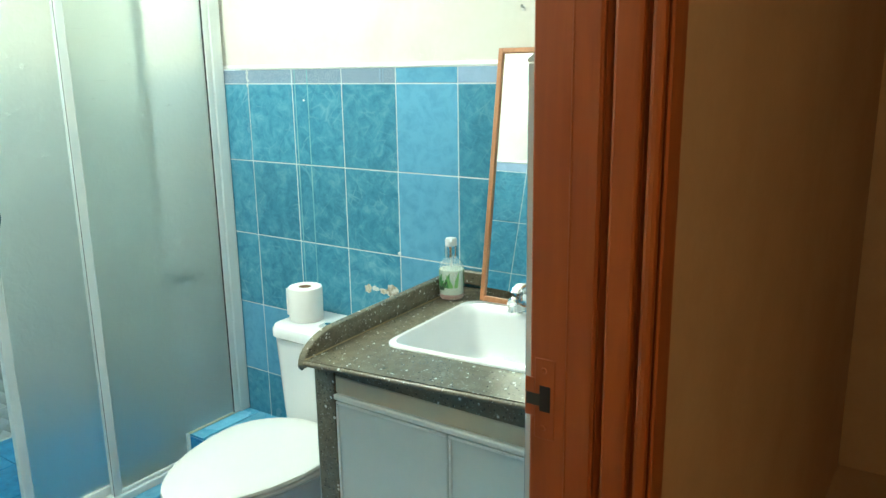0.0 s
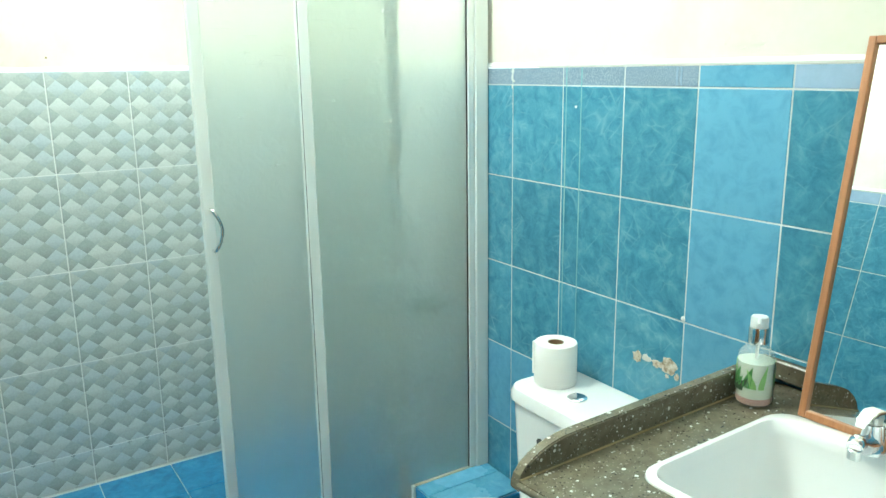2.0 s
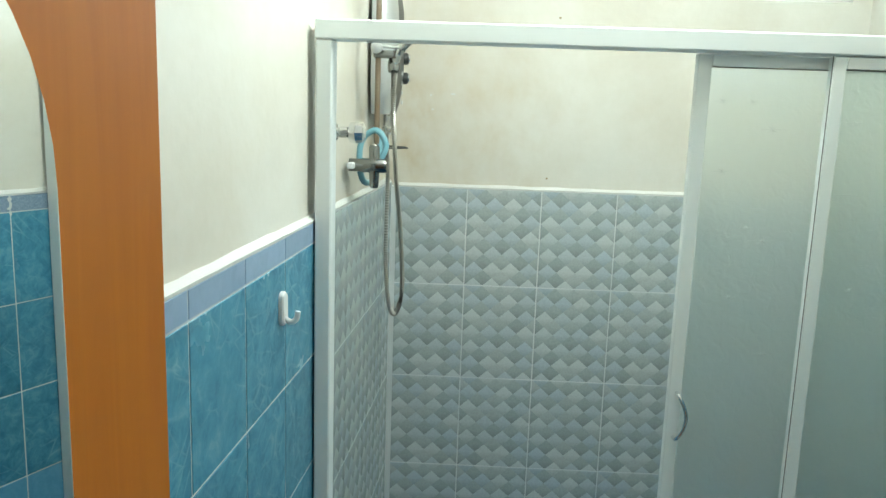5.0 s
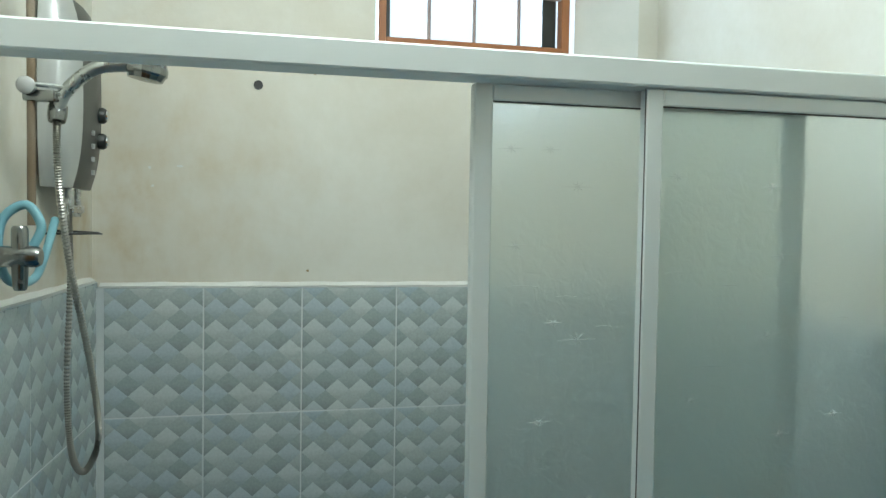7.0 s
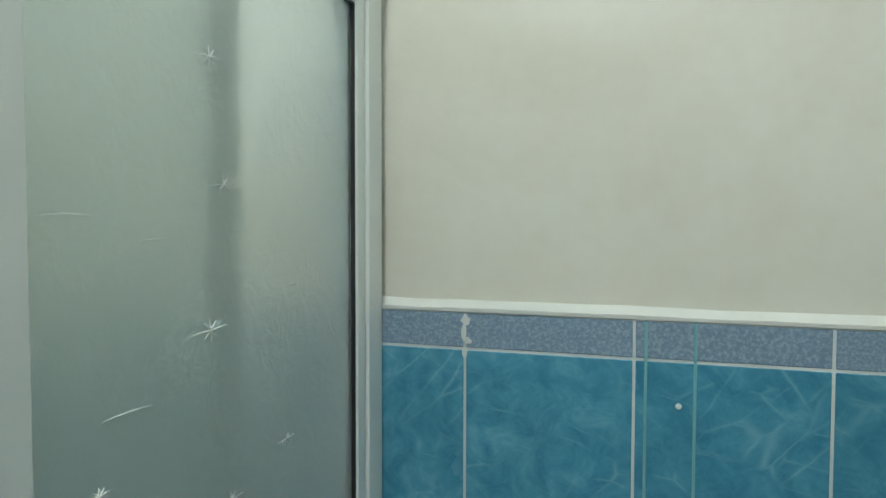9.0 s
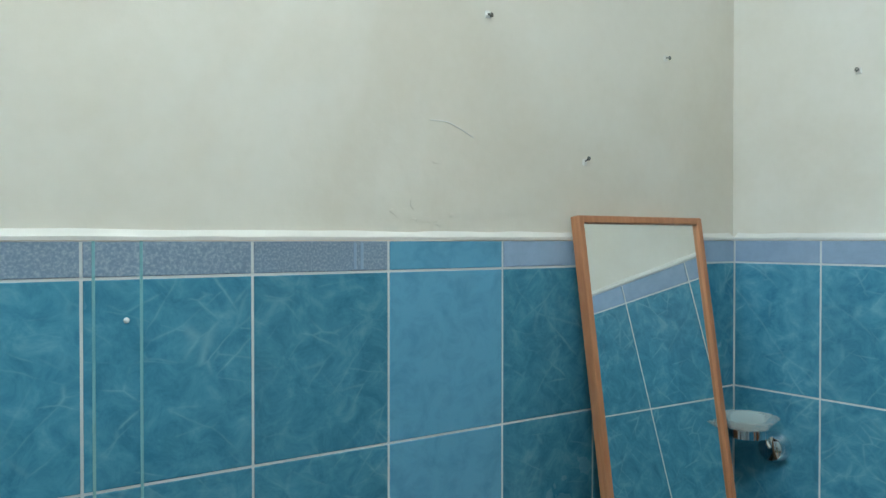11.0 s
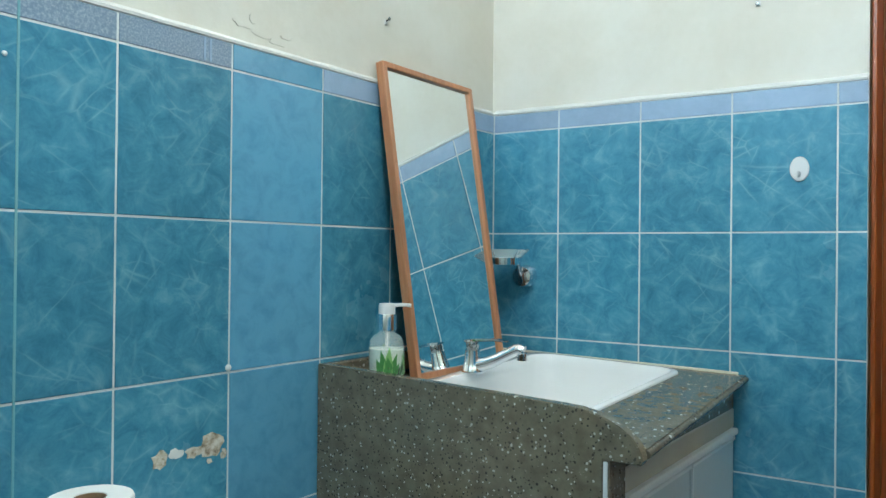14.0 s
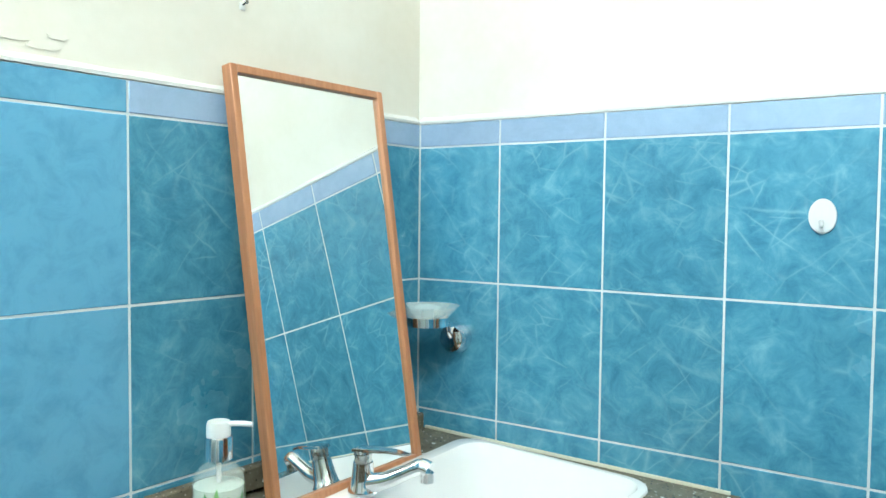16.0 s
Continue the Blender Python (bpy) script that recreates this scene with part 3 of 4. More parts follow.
def sliding_panel(y0, y1, x, bottom):
    pane = thing("sliding_panel", "", "")
    pane.parent = screen
    w = 0.028
    for a, b in ((y0, y0 + w), (y1 - w, y1)):
        part("stile", box(x - 0.011, x + 0.011, a, b, bottom, 1.790, 0.002), ALU, pane)
    part("top_rail", box(x - 0.010, x + 0.010, y0 + w, y1 - w, 1.766, 1.790, 0.002), ALU, pane)
    part("bottom_rail", box(x - 0.010, x + 0.010, y0 + w, y1 - w, bottom, bottom + 0.03, 0.002), ALU, pane)
    part("glazing", box(x - 0.002, x + 0.002, y0 + w, y1 - w, bottom + 0.03, 1.766), FROSTED, pane, "frosted sheet").visible_shadow = True
    part("seal", box(x + 0.003, x + 0.0085, y0 + w, y1 - w, 1.7645, 1.766), BLACK, pane)
    return pane


sliding_panel(-0.808, -0.270, -1.560, 0.113)
fixed = thing("fixed_panel", "", "")
fixed.parent = screen
FX = -1.533
part("stile", box(FX - 0.011, FX + 0.011, -0.557, -0.530, 0.113, 1.790, 0.002), ALU, fixed)
part("stile", box(FX - 0.011, FX + 0.011, -0.070, -0.047, 0.205, 1.790, 0.002), ALU, fixed)
part("top_rail", box(FX - 0.010, FX + 0.010, -0.530, -0.070, 1.766, 1.790, 0.002), ALU, fixed)
bm = slab([(-0.530, 0.125), (-0.276, 0.125), (-0.276, 0.207), (-0.070, 0.207), (-0.070, 1.766), (-0.530, 1.766)], FX - 0.002, FX + 0.002)
turned(bm, Matrix(((0, 0, 1, 0), (1, 0, 0, 0), (0, 1, 0, 0), (0, 0, 0, 1))))
part("glazing", bm, FROSTED, fixed, "frosted sheet").visible_shadow = True
part("bottom_rail", box(FX - 0.010, FX + 0.010, -0.530, -0.275, 0.113, 0.125, 0.002), ALU, fixed)
part("edge_strip", box(FX - 0.009, FX + 0.009, -0.275, -0.264, 0.113, 0.205, 0.002), ALU, fixed)
part("sealant", box(FX - 0.006, FX + 0.008, -0.264, -0.046, 0.2005, 0.2065, 0.002), CREAM_STRIP, fixed, "yellowed sealant bead")
part("seal", box(FX + 0.003, FX + 0.0085, -0.0715, -0.0702, 0.207, 1.766), BLACK, fixed)
part("seal", box(FX + 0.003, FX + 0.0085, -0.530, -0.071, 1.7645, 1.766), BLACK, fixed)
part("seal", box(FX + 0.0075, FX + 0.0095, -0.5582, -0.5573, 0.113, 1.790), DARK_GREY, fixed)
tray2 = thing("soap_tray", "dark green soap tray stuck inside the shower glass", "soap tray", pose(-1.632, -0.155, 0.70))
part("tray", loft([rounded(0, 0, 0.050, 0.10, 0.012, 0.0), rounded(0, 0, 0.062, 0.115, 0.016, 0.020), rounded(0, 0, 0.056, 0.109, 0.014, 0.020), rounded(0, 0, 0.046, 0.096, 0.011, 0.005)]), DARK_GREEN, tray2, smooth=True)
for y in (-0.03, 0.03):
    part("sucker", lathe([(0.014, 0), (0.008, 0.006), (0.004, 0.016), (0.004, 0.070), (0.001, 0.071)], 16, Matrix.Translation((0.0955, y, 0.012)) @ Matrix.Rotation(radians(-90), 4, "Y")), CLEAR, tray2, "clear sucker")

# ---- counter ----
bm = bmesh.new()
outer = [(-0.585, -0.002), (-0.002, -0.002), (0.0385, -0.600), (-0.585, -0.630)]
counter = thing("vanity_counter", "terrazzo vanity counter with a rounded side upstand", "counter")
SX, SY, SW, SD = -0.246, -0.300, 0.492, 0.370
DECK = 0.808
SLOPE, TILT = 0.020, 0.037
hole_ring = [(x, y) for x, y, z in rounded(SX, SY, SW - 0.007, SD - 0.007, 0.043, 0)]


def sloped(bm):
    """The worktop rises a little towards both walls."""
    for v in bm.verts:
        if v.co.z > 0.5:
            v.co.z += SLOPE * (v.co.y + 0.30) + TILT * (v.co.x + 0.27)
    return bm


def deck_at(y, x=-0.27):
    return DECK + SLOPE * (y + 0.30) + TILT * (x + 0.27)


def frame_slab(outline, inner, z0, z1):
    """A flat slab with a hole."""
    bm = bmesh.new()
    loops = []
    for z in (z0, z1):
        o = [bm.verts.new((x, y, z)) for x, y in outline]
        i = [bm.verts.new((x, y, z)) for x, y in inner]
        edges = [bm.edges.new((r[k], r[(k + 1) % len(r)])) for r in (o, i) for k in range(len(r))]
        bmesh.ops.triangle_fill(bm, use_beauty=True, edges=edges)
        loops.append((o, i))
    for n in (0, 1):
        a, b = loops[0][n], loops[1][n]
        for k in range(len(a)):
            j = (k + 1) % len(a)
            bm.faces.new((a[k], a[j], b[j], b[k]))
    return bm


part("worktop", sloped(frame_slab(outer, hole_ring, 0.796, DECK)), TERRAZZO, counter)
part("front_lip", sloped(tube([(-0.585, -0.6305, 0.800), (0.0365, -0.6005, 0.800)], 0.006, 10, smooth_steps=1)), TERRAZZO, counter, smooth=True)
part("joint_bead", sloped(tube([(-0.5845, -0.628, DECK), (-0.5845, -0.40, DECK + 0.0004), (-0.5845, -0.02, DECK)], 0.0022, 8)), GRIME, counter, "brown grimy sealant bead")
part("wall_bead", sloped(tube([(0.0005, -0.02, DECK + 0.001), (0.018, -0.30, DECK + 0.001), (0.037, -0.585, DECK + 0.001)], 0.004, 8)), CREAM_STRIP, counter, "cream sealant bead")
prof = [(-0.003, FLOOR), (-0.003, 0.853), (-0.51, 0.840)]
prof += [(-0.51 - 0.122 * math.sin(radians(a)), 0.776 + 0.064 * math.cos(radians(a))) for a in (12, 24, 36, 48, 60, 72, 84, 90)]
prof += [(-0.629, 0.770), (-0.575, 0.770), (-0.575, FLOOR)]
bm = slab(prof, 0.0, 0.021)
bmesh.ops.transform(bm, matrix=Matrix(((0, 0, 1, -0.606), (1, 0, 0, 0), (0, 1, 0, 0), (0, 0, 0, 1))), verts=bm.verts)
bmesh.ops.bevel(bm, geom=[e for e in bm.edges if len(e.link_faces) == 2 and e.calc_face_angle(0) > 1.2], offset=0.002, segments=2, affect="EDGES")
part("side_panel", bm, TERRAZZO, counter)
part("panel_edge", box(-0.6080, -0.6045, -0.5815, -0.575, FLOOR, 0.768, 0.001), GROUT, counter, "worn pale edge of the side panel")
part("front_post", box(-0.6040, -0.547, -0.5835, -0.5755, FLOOR, 0.7785, 0.001), TERRAZZO, counter)
part("back_upstand", box(-0.584, -0.003, -0.020, -0.003, 0.8155, 0.853, 0.003), TERRAZZO, counter)
part("front_apron", box(-0.546, 0.028, -0.578, -0.555, 0.745, 0.788), TERRAZZO, counter, "terrazzo apron under the worktop")
cabinet = thing("vanity_cabinet", "pale grey vanity cabinet with aluminium framed doors", "cabinet")
part("body", box(-0.582, -0.006, -0.55, -0.03, FLOOR + 0.08, 0.64), CREAM_STRIP, cabinet)
part("cream_strip", box(-0.546, 0.026, -0.580, -0.55, 0.7055, 0.7445, 0.002), CREAM_STRIP, cabinet)
part("finger_rail", box(-0.546, 0.026, -0.590, -0.551, 0.692, 0.705, 0.003), ALU, cabinet)
for x0, x1 in ((-0.5445, -0.249), (-0.244, 0.024)):
    d = part("door", box(x0, x1, -0.580, -0.555, FLOOR + 0.09, 0.686, 0.002), CABINET_FACE, cabinet)
    part("edge_profile", box(x0, x1, -0.584, -0.5805, 0.680, 0.687, 0.001), ALU, d)
    part("edge_profile", box(x0, x0 + 0.006, -0.584, -0.5805, FLOOR + 0.09, 0.679, 0.001), ALU, d)

# sink
rings = [rounded(SX, SY, SW, SD, 0.045, DECK + 0.0005), rounded(SX, SY, SW - 0.002, SD - 0.002, 0.044, DECK + 0.004), rounded(SX, SY, SW - 0.010, SD - 0.010, 0.042, DECK + 0.0062), rounded(SX, SY - 0.008, SW - 0.028, SD - 0.040, 0.042, DECK + 0.0062)]
for k in range(1, 22):
    q = k / 21
    inset = 0.034 + 0.095 * q ** 1.8 + 0.27 * q ** 9
    drop = DECK + 0.0055 - 0.145 * (1 - (1 - min(q * 1.12, 1.0)) ** 1.6) - 0.003 * q
    rings.append(rounded(SX + 0.010 * q ** 4, SY - 0.012 - 0.02 * q ** 6, SW - inset - 0.06 * q ** 9, SD - inset - 0.02, 0.045 + 0.05 * q * (1 - q) - 0.030 * q ** 9, drop))
bm = sloped(loft(rings, cap_first=False))
sink = thing("washbasin", "white ceramic rectangular inset washbasin", "sink")
part("bowl", bm, CERAMIC, sink, smooth=True)
part("drain", lathe([(0.0, 0.679), (0.022, 0.680), (0.024, 0.683), (0.015, 0.684), (0.0, 0.681)], 24, Matrix.Translation((SX + 0.01, SY - 0.032, DECK - 0.8195))), CHROME, sink, "chrome drain", True)

# ---- leaning mirror ----
mir = thing("leaning_mirror", "rectangular mirror in a copper brown wooden frame, leaning on tiles", "mirror")
lean = radians(8.84)
M_W, M_H = 0.325, 0.641
mir.matrix_world = Matrix.Translation((-0.292, -0.112, 0.8120)) @ Matrix.Rotation(radians(0.8), 4, "Z") @ Matrix.Rotation(-lean, 4, "X")
for n, b in (("side_rail", (-M_W / 2, -M_W / 2 + 0.013, 0, M_H)), ("side_rail", (M_W / 2 - 0.013, M_W / 2, 0, M_H)), ("top_rail", (-M_W / 2 + 0.013, M_W / 2 - 0.013, M_H - 0.013, M_H)), ("bottom_rail", (-M_W / 2 + 0.013, M_W / 2 - 0.013, 0, 0.013))):
    part(n, box(b[0], b[1], -0.009, 0.011, b[2], b[3], 0.0015), FRAME_WOOD, mir)
part("glass", box(-M_W / 2 + 0.012, M_W / 2 - 0.012, -0.002, 0.002, 0.012, M_H - 0.012), MIRROR, mir)
part("backing", box(-M_W / 2 + 0.012, M_W / 2 - 0.012, 0.003, 0.008, 0.012, M_H - 0.012), CARD, mir)

# ---- door ----
jamb = tagged(new("door_frame"), "stained orange wooden door frame with rebates", "door frame", "", "structure")
YJ = -0.990
part("room_side_board", box(0.1565, 0.1635, YJ + 0.0125, -0.833, FLOOR, 2.03, 0.002), JAMB_WOOD, jamb)
part("wall_end_board", box(0.0690, 0.1560, -0.8320, -0.8225, FLOOR, 2.03, 0.002), JAMB_WOOD, jamb)
part("jamb", box(0.1642, 0.2950, YJ + 0.012, YJ + 0.028, FLOOR, 2.03), JAMB_WOOD, jamb)
part("face_board", box(0.1642, 0.2315, YJ, YJ + 0.0118, FLOOR, 2.03, 0.003), JAMB_WOOD, jamb)
part("face_edge", box(0.1550, 0.2304, YJ - 0.003, YJ - 0.0004, FLOOR, 2.03, 0.001), JAMB_WOOD, jamb)
part("bead", tube([(0.2001, YJ - 0.0026, FLOOR), (0.2001, YJ - 0.0026, 2.03)], 0.0014, 8, smooth_steps=1), JAMB_WOOD, jamb)
part("stop", box(0.2437, 0.2743, YJ - 0.004, YJ + 0.0118, FLOOR, 2.03, 0.004, 2), JAMB_WOOD, jamb)
part("casing", box(0.2805, 0.2946, YJ - 0.001, YJ + 0.0118, FLOOR, 2.09, 0.005, 2), JAMB_WOOD, jamb)
part("casing_back", box(0.2954, 0.3004, YJ + 0.006, YJ + 0.05, FLOOR, 2.09, 0.003), JAMB_WOOD, jamb)
part("head", box(0.158, 0.290, -1.76, YJ + 0.16, 2.03, 2.06, 0.003), JAMB_WOOD, jamb)
part("jamb", box(0.158, 0.290, -1.785, -1.755, FLOOR, 2.03, 0.003), JAMB_WOOD, jamb)
plate = part("strike_plate", box(0.1611, 0.1864, YJ - 0.0045, YJ - 0.0031, 0.972, 1.072, 0.0006), JAMB_WOOD, jamb, "painted over strike plate")
# Thin black plate whose colour stands in for the shade inside the latch hole.
part("latch_hole", box(0.1676, 0.1814, YJ - 0.0052, YJ - 0.0046, 1.007, 1.039, 0.0002), BLACK, plate, "latch hole, a flat black plate for its shade")
for z in (0.987, 1.058):
    part("screw", lathe([(0.004, 0), (0.0035, 0.001), (0.0005, 0.0004)], 12, Matrix.Translation((0.1730, YJ - 0.0046, z)) @ Matrix.Rotation(radians(90), 4, "X")), JAMB_WOOD, plate)
part("strike_lip", box(0.1485, 0.1607, YJ - 0.0045, YJ - 0.0032, 0.999, 1.047, 0.0006), JAMB_WOOD, plate)
# Thin dark plate in place of a cut notch; its colour is the shade.
part("latch_groove", box(0.1504, 0.1675, YJ - 0.0052, YJ - 0.0046, 1.013, 1.028, 0.0002), DARK_GREY, plate, "latch groove, a flat dark plate for its shade")
leaf = tagged(new("door_leaf"), "open orange wooden door with an arched mirror on it", "door", "", "structure")
LEAF_TURN = radians(12.6)
leaf.matrix_world = Matrix.Translation((-0.560, -1.487, 0)) @ Matrix.Rotation(-LEAF_TURN, 4, "Z")
part("panel", box(0.0, 0.60, -0.037, 0.0, FLOOR + 0.01, 2.0, 0.003), LEAF_WOOD, leaf)
out = []
for k in range(25):
    a = math.pi * k / 24
    out.append((0.3225 + 0.208 * math.cos(a), 1.60 + 0.205 * math.sin(a)))
out = [(0.5305, 0.30)] + out + [(0.1145, 0.30)]
bm = slab(out, 0.0005, 0.004)
bmesh.ops.transform(bm, matrix=Matrix(((1, 0, 0, 0), (0, 0, 1, 0), (0, 1, 0, 0), (0, 0, 0, 1))), verts=bm.verts)
part("arched_mirror", bm, MIRROR, leaf, "arched mirror glass")

# ---- window ----
win = tagged(new("window_1"), "brown wooden window with painted grille and bright sky outside", "window", "", "structure")
fr = part("window_frame", box(XF - 0.03, XF + 0.012, -0.785, -0.762, 2.102, WZ1, 0.002), WINDOW_WOOD, win)
part("window_frame", box(XF - 0.03, XF + 0.012, -0.223, -0.198, 2.102, WZ1, 0.002), WINDOW_WOOD, win)
part("window_frame", box(XF - 0.03, XF + 0.012, -0.762, -0.223, 2.102, 2.124, 0.002), WINDOW_WOOD, win)
part("window_frame", box(XF - 0.03, XF + 0.012, -0.762, -0.223, WZ1 - 0.025, WZ1, 0.002), WINDOW_WOOD, win)
for y in (-0.632, -0.494, -0.355):
    part("grille_bar", tube([(XF - 0.01, y, 2.124), (XF - 0.01, y, WZ1 - 0.025)], 0.006, 8, smooth_steps=1), STEEL_BAR, win)
for z in (2.275, 2.375, 2.475, 2.575, 2.675):
    part("grille_bar", tube([(XF - 0.003, -0.762, z), (XF - 0.003, -0.223, z)], 0.006, 8, smooth_steps=1), STEEL_BAR, win)
# Casement edges and rail have their shade put into a dark grey colour.
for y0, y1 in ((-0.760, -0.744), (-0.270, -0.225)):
    part("casement_stile", box(XF - 0.07, XF - 0.035, y0, y1, 2.126, WZ1, 0.002), DARK_GREY, win, "casement edge, coloured dark grey for its shade")
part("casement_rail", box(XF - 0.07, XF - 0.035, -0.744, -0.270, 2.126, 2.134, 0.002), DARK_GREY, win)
sheet = new("backdrop", finish(box(-4.3, -4.29, -3.5, 2.5, 0.5, 5.5), "backdrop", outside))
tagged(sheet, "bright overcast sky outside the window", "sky", "", "structure")

# ---- toilet ----
toilet = thing("toilet", "white close coupled ceramic toilet with closed lid", "toilet", pose(-0.988, 0, 0))
TZ = FLOOR


def egg(cy0, cy1, w, z, n=40, back=0.55):
    """A toilet seat outline, rounder to the front (-y)."""
    pts = []
    for k in range(n):
        a = 2 * math.pi * k / n
        x, y = math.cos(a), math.sin(a)
        y = y if y < 0 else y * back
        x = x * (1 - 0.12 * max(0, -math.sin(a)) ** 2)
        pts.append((w / 2 * x, cy1 + (cy0 - cy1) * (1 - (y + 1) / (1 + back)), z))
    return pts


bm = loft([egg(-0.55, -0.06, 0.22, TZ), egg(-0.55, -0.06, 0.21, TZ + 0.05), egg(-0.58, -0.08, 0.21, TZ + 0.14), egg(-0.64, -0.10, 0.30, TZ + 0.26), egg(-0.705, -0.12, 0.355, TZ + 0.34), egg(-0.715, -0.12, 0.37, TZ + 0.375), egg(-0.705, -0.14, 0.34, TZ + 0.383)])
part("bowl", bm, CERAMIC, toilet, smooth=True)
bm = loft([egg(-0.722, -0.215, 0.375, TZ + 0.385), egg(-0.73, -0.21, 0.385, TZ + 0.390), egg(-0.73, -0.21, 0.385, TZ + 0.398), egg(-0.724, -0.215, 0.378, TZ + 0.401)])
part("seat", bm, SEAT_WHITE, toilet, smooth=True)
bm = loft([egg(-0.724, -0.21, 0.378, TZ + 0.403), egg(-0.73, -0.207, 0.386, TZ + 0.408), egg(-0.728, -0.209, 0.382, TZ + 0.416), egg(-0.70, -0.235, 0.345, TZ + 0.423), egg(-0.58, -0.30, 0.22, TZ + 0.426)])
part("lid", bm, SEAT_WHITE, toilet, smooth=True)
bm = loft([rounded(0.0, -0.115, 0.30, 0.17, 0.04, TZ + 0.36), rounded(0.0, -0.115, 0.31, 0.175, 0.04, TZ + 0.42), rounded(0.0, -0.110, 0.345, 0.195, 0.045, TZ + 0.655)])
part("tank", bm, CERAMIC, toilet, smooth=True)
bm = loft([rounded(0.0, -0.110, 0.345, 0.195, 0.045, TZ + 0.656), rounded(0.0, -0.110, 0.365, 0.212, 0.055, TZ + 0.662), rounded(0.0, -0.110, 0.365, 0.212, 0.055, TZ + 0.682), rounded(0.0, -0.110, 0.352, 0.20, 0.05, TZ + 0.692), rounded(0.0, -0.110, 0.30, 0.15, 0.04, TZ + 0.695)])
part("tank_lid", bm, CERAMIC, toilet, smooth=True)
part("flush_button", lathe([(0.024, 0), (0.024, 0.004), (0.02, 0.007), (0.001, 0.008)], 24, Matrix.Translation((-0.005, -0.13, TZ + 0.694))), CHROME, toilet, "chrome flush button", True)
part("badge", lathe([(0.013, 0), (0.013, 0.0015), (0.001, 0.002)], 20, Matrix.Translation((-0.045, -0.2065, TZ + 0.585)) @ Matrix.Rotation(radians(94), 4, "X")), DARK_GREY, toilet, "small dark round badge")
valve = thing("stop_valve", "small chrome stop valve on the wall by the toilet", "valve")
part("body", lathe([(0.011, 0), (0.011, 0.045), (0.014, 0.046), (0.014, 0.06)], 16, Matrix.Translation((-0.68, 0, 0.585)) @ Matrix.Rotation(radians(90), 4, "X")), CHROME, valve, smooth=True)
part("knob", lathe([(0.019, 0), (0.021, 0.006), (0.021, 0.018), (0.016, 0.024), (0.001, 0.025)], 10, Matrix.Translation((-0.68, -0.06, 0.585)) @ Matrix.Rotation(radians(90), 4, "X")), CHROME, valve)

# ---- toilet roll ----
roll = thing("toilet_roll", "white toilet paper roll standing on the tank lid", "toilet roll", pose(-1.10, -0.105, TZ + 0.6955))
part("paper", lathe([(0.020, 0.0), (0.051, 0.0), (0.0525, 0.003), (0.0525, 0.101), (0.051, 0.104), (0.020, 0.104), (0.020, 0.001)], 40), PAPER, roll, smooth=True)
part("core", lathe([(0.0195, 0.002), (0.0195, 0.103), (0.018, 0.103), (0.018, 0.002)], 28), CARD, roll, smooth=True)
part("loose_sheet", box(-0.0575, -0.0500, -0.028, 0.012, 0.010, 0.096, 0.002), PAPER, roll)

# ---- soap bottle ----
soap = thing("soap_dispenser", "clear pump bottle of soap with green leaf print", "soap bottle", pose(-0.544, -0.118, deck_at(-0.12, -0.544) + 0.001, 0, 0, 38) @ Matrix.Diagonal((1.06, 1.06, 1.12, 1)))
part("bottle", lathe([(0.001, 0.002), (0.028, 0.002), (0.031, 0.006), (0.031, 0.075), (0.029, 0.086), (0.022, 0.095), (0.014, 0.099), (0.013, 0.104)], 40), BOTTLE, soap, "clear plastic bottle", True)
part("contents", lathe([(0.0285, 0.014), (0.0295, 0.016), (0.0295, 0.074), (0.001, 0.075)], 40), SOAP, soap, "milky green soap", True)
part("base_layer", lathe([(0.001, 0.004), (0.0275, 0.004), (0.0295, 0.007), (0.0295, 0.0155)], 40), SOAP_PINK, soap, "pink settled soap", True)
part("collar", lathe([(0.0165, 0.104), (0.0165, 0.128), (0.0155, 0.130), (0.001, 0.130)], 32), CHROME, soap, "silver collar", True)
bm = lathe([(0.0145, 0.1305), (0.0145, 0.143), (0.013, 0.147), (0.001, 0.148)], 32)
tube([(0, 0, 0.143), (-0.002, -0.025, 0.1450), (-0.003, -0.042, 0.1440)], 0.0032, 10, bm)
part("pump_head", bm, WHITE_PLASTIC, soap, "white pump head", True)
part("dip_tube", tube([(0, 0, 0.076), (0, 0, 0.104)], 0.003, 8, smooth_steps=1), WHITE_PLASTIC, soap)


def leaf_blade(a0, a1, height, wide, mat):
    """A pointed leaf printed on the round bottle."""
    bm = bmesh.new()
    n, left, right = 8, [], []
    for k in range(n + 1):
        s_ = k / n
        a = a0 + (a1 - a0) * s_ ** 1.4
        w = wide * (1 - s_) ** 0.8 * (0.7 + 0.3 * math.sin(math.pi * s_)) + 0.01
        z = 0.033 + height * s_
        for side, row in ((-1, left), (1, right)):
            b = a + side * w
            row.append([bm.verts.new((r * math.cos(b), r * math.sin(b), z)) for r in (0.0312, 0.0316)])
    for k in range(n):
        for q in (0, 1):
            bm.faces.new((left[k][q], right[k][q], right[k + 1][q], left[k + 1][q]))
    part("printed_leaf", bm, mat, soap)


for turn_at in (radians(-173), radians(7)):
    for a0, a1, hgt, wide, mat in ((-0.45, -0.95, 0.030, 0.20, LEAF_GREEN), (-0.25, -0.55, 0.046, 0.20, LEAF_GREEN), (0.0, 0.12, 0.052, 0.22, LEAF_PALE), (0.3, 0.75, 0.040, 0.18, LEAF_GREEN), (0.45, 1.0, 0.022, 0.18, LEAF_GREEN), (0.12, -0.02, 0.034, 0.2, LEAF_GREEN)):
        leaf_blade(turn_at + a0 * 0.7, turn_at + a1 * 0.7, hgt * 0.86, wide * 1.6, mat)

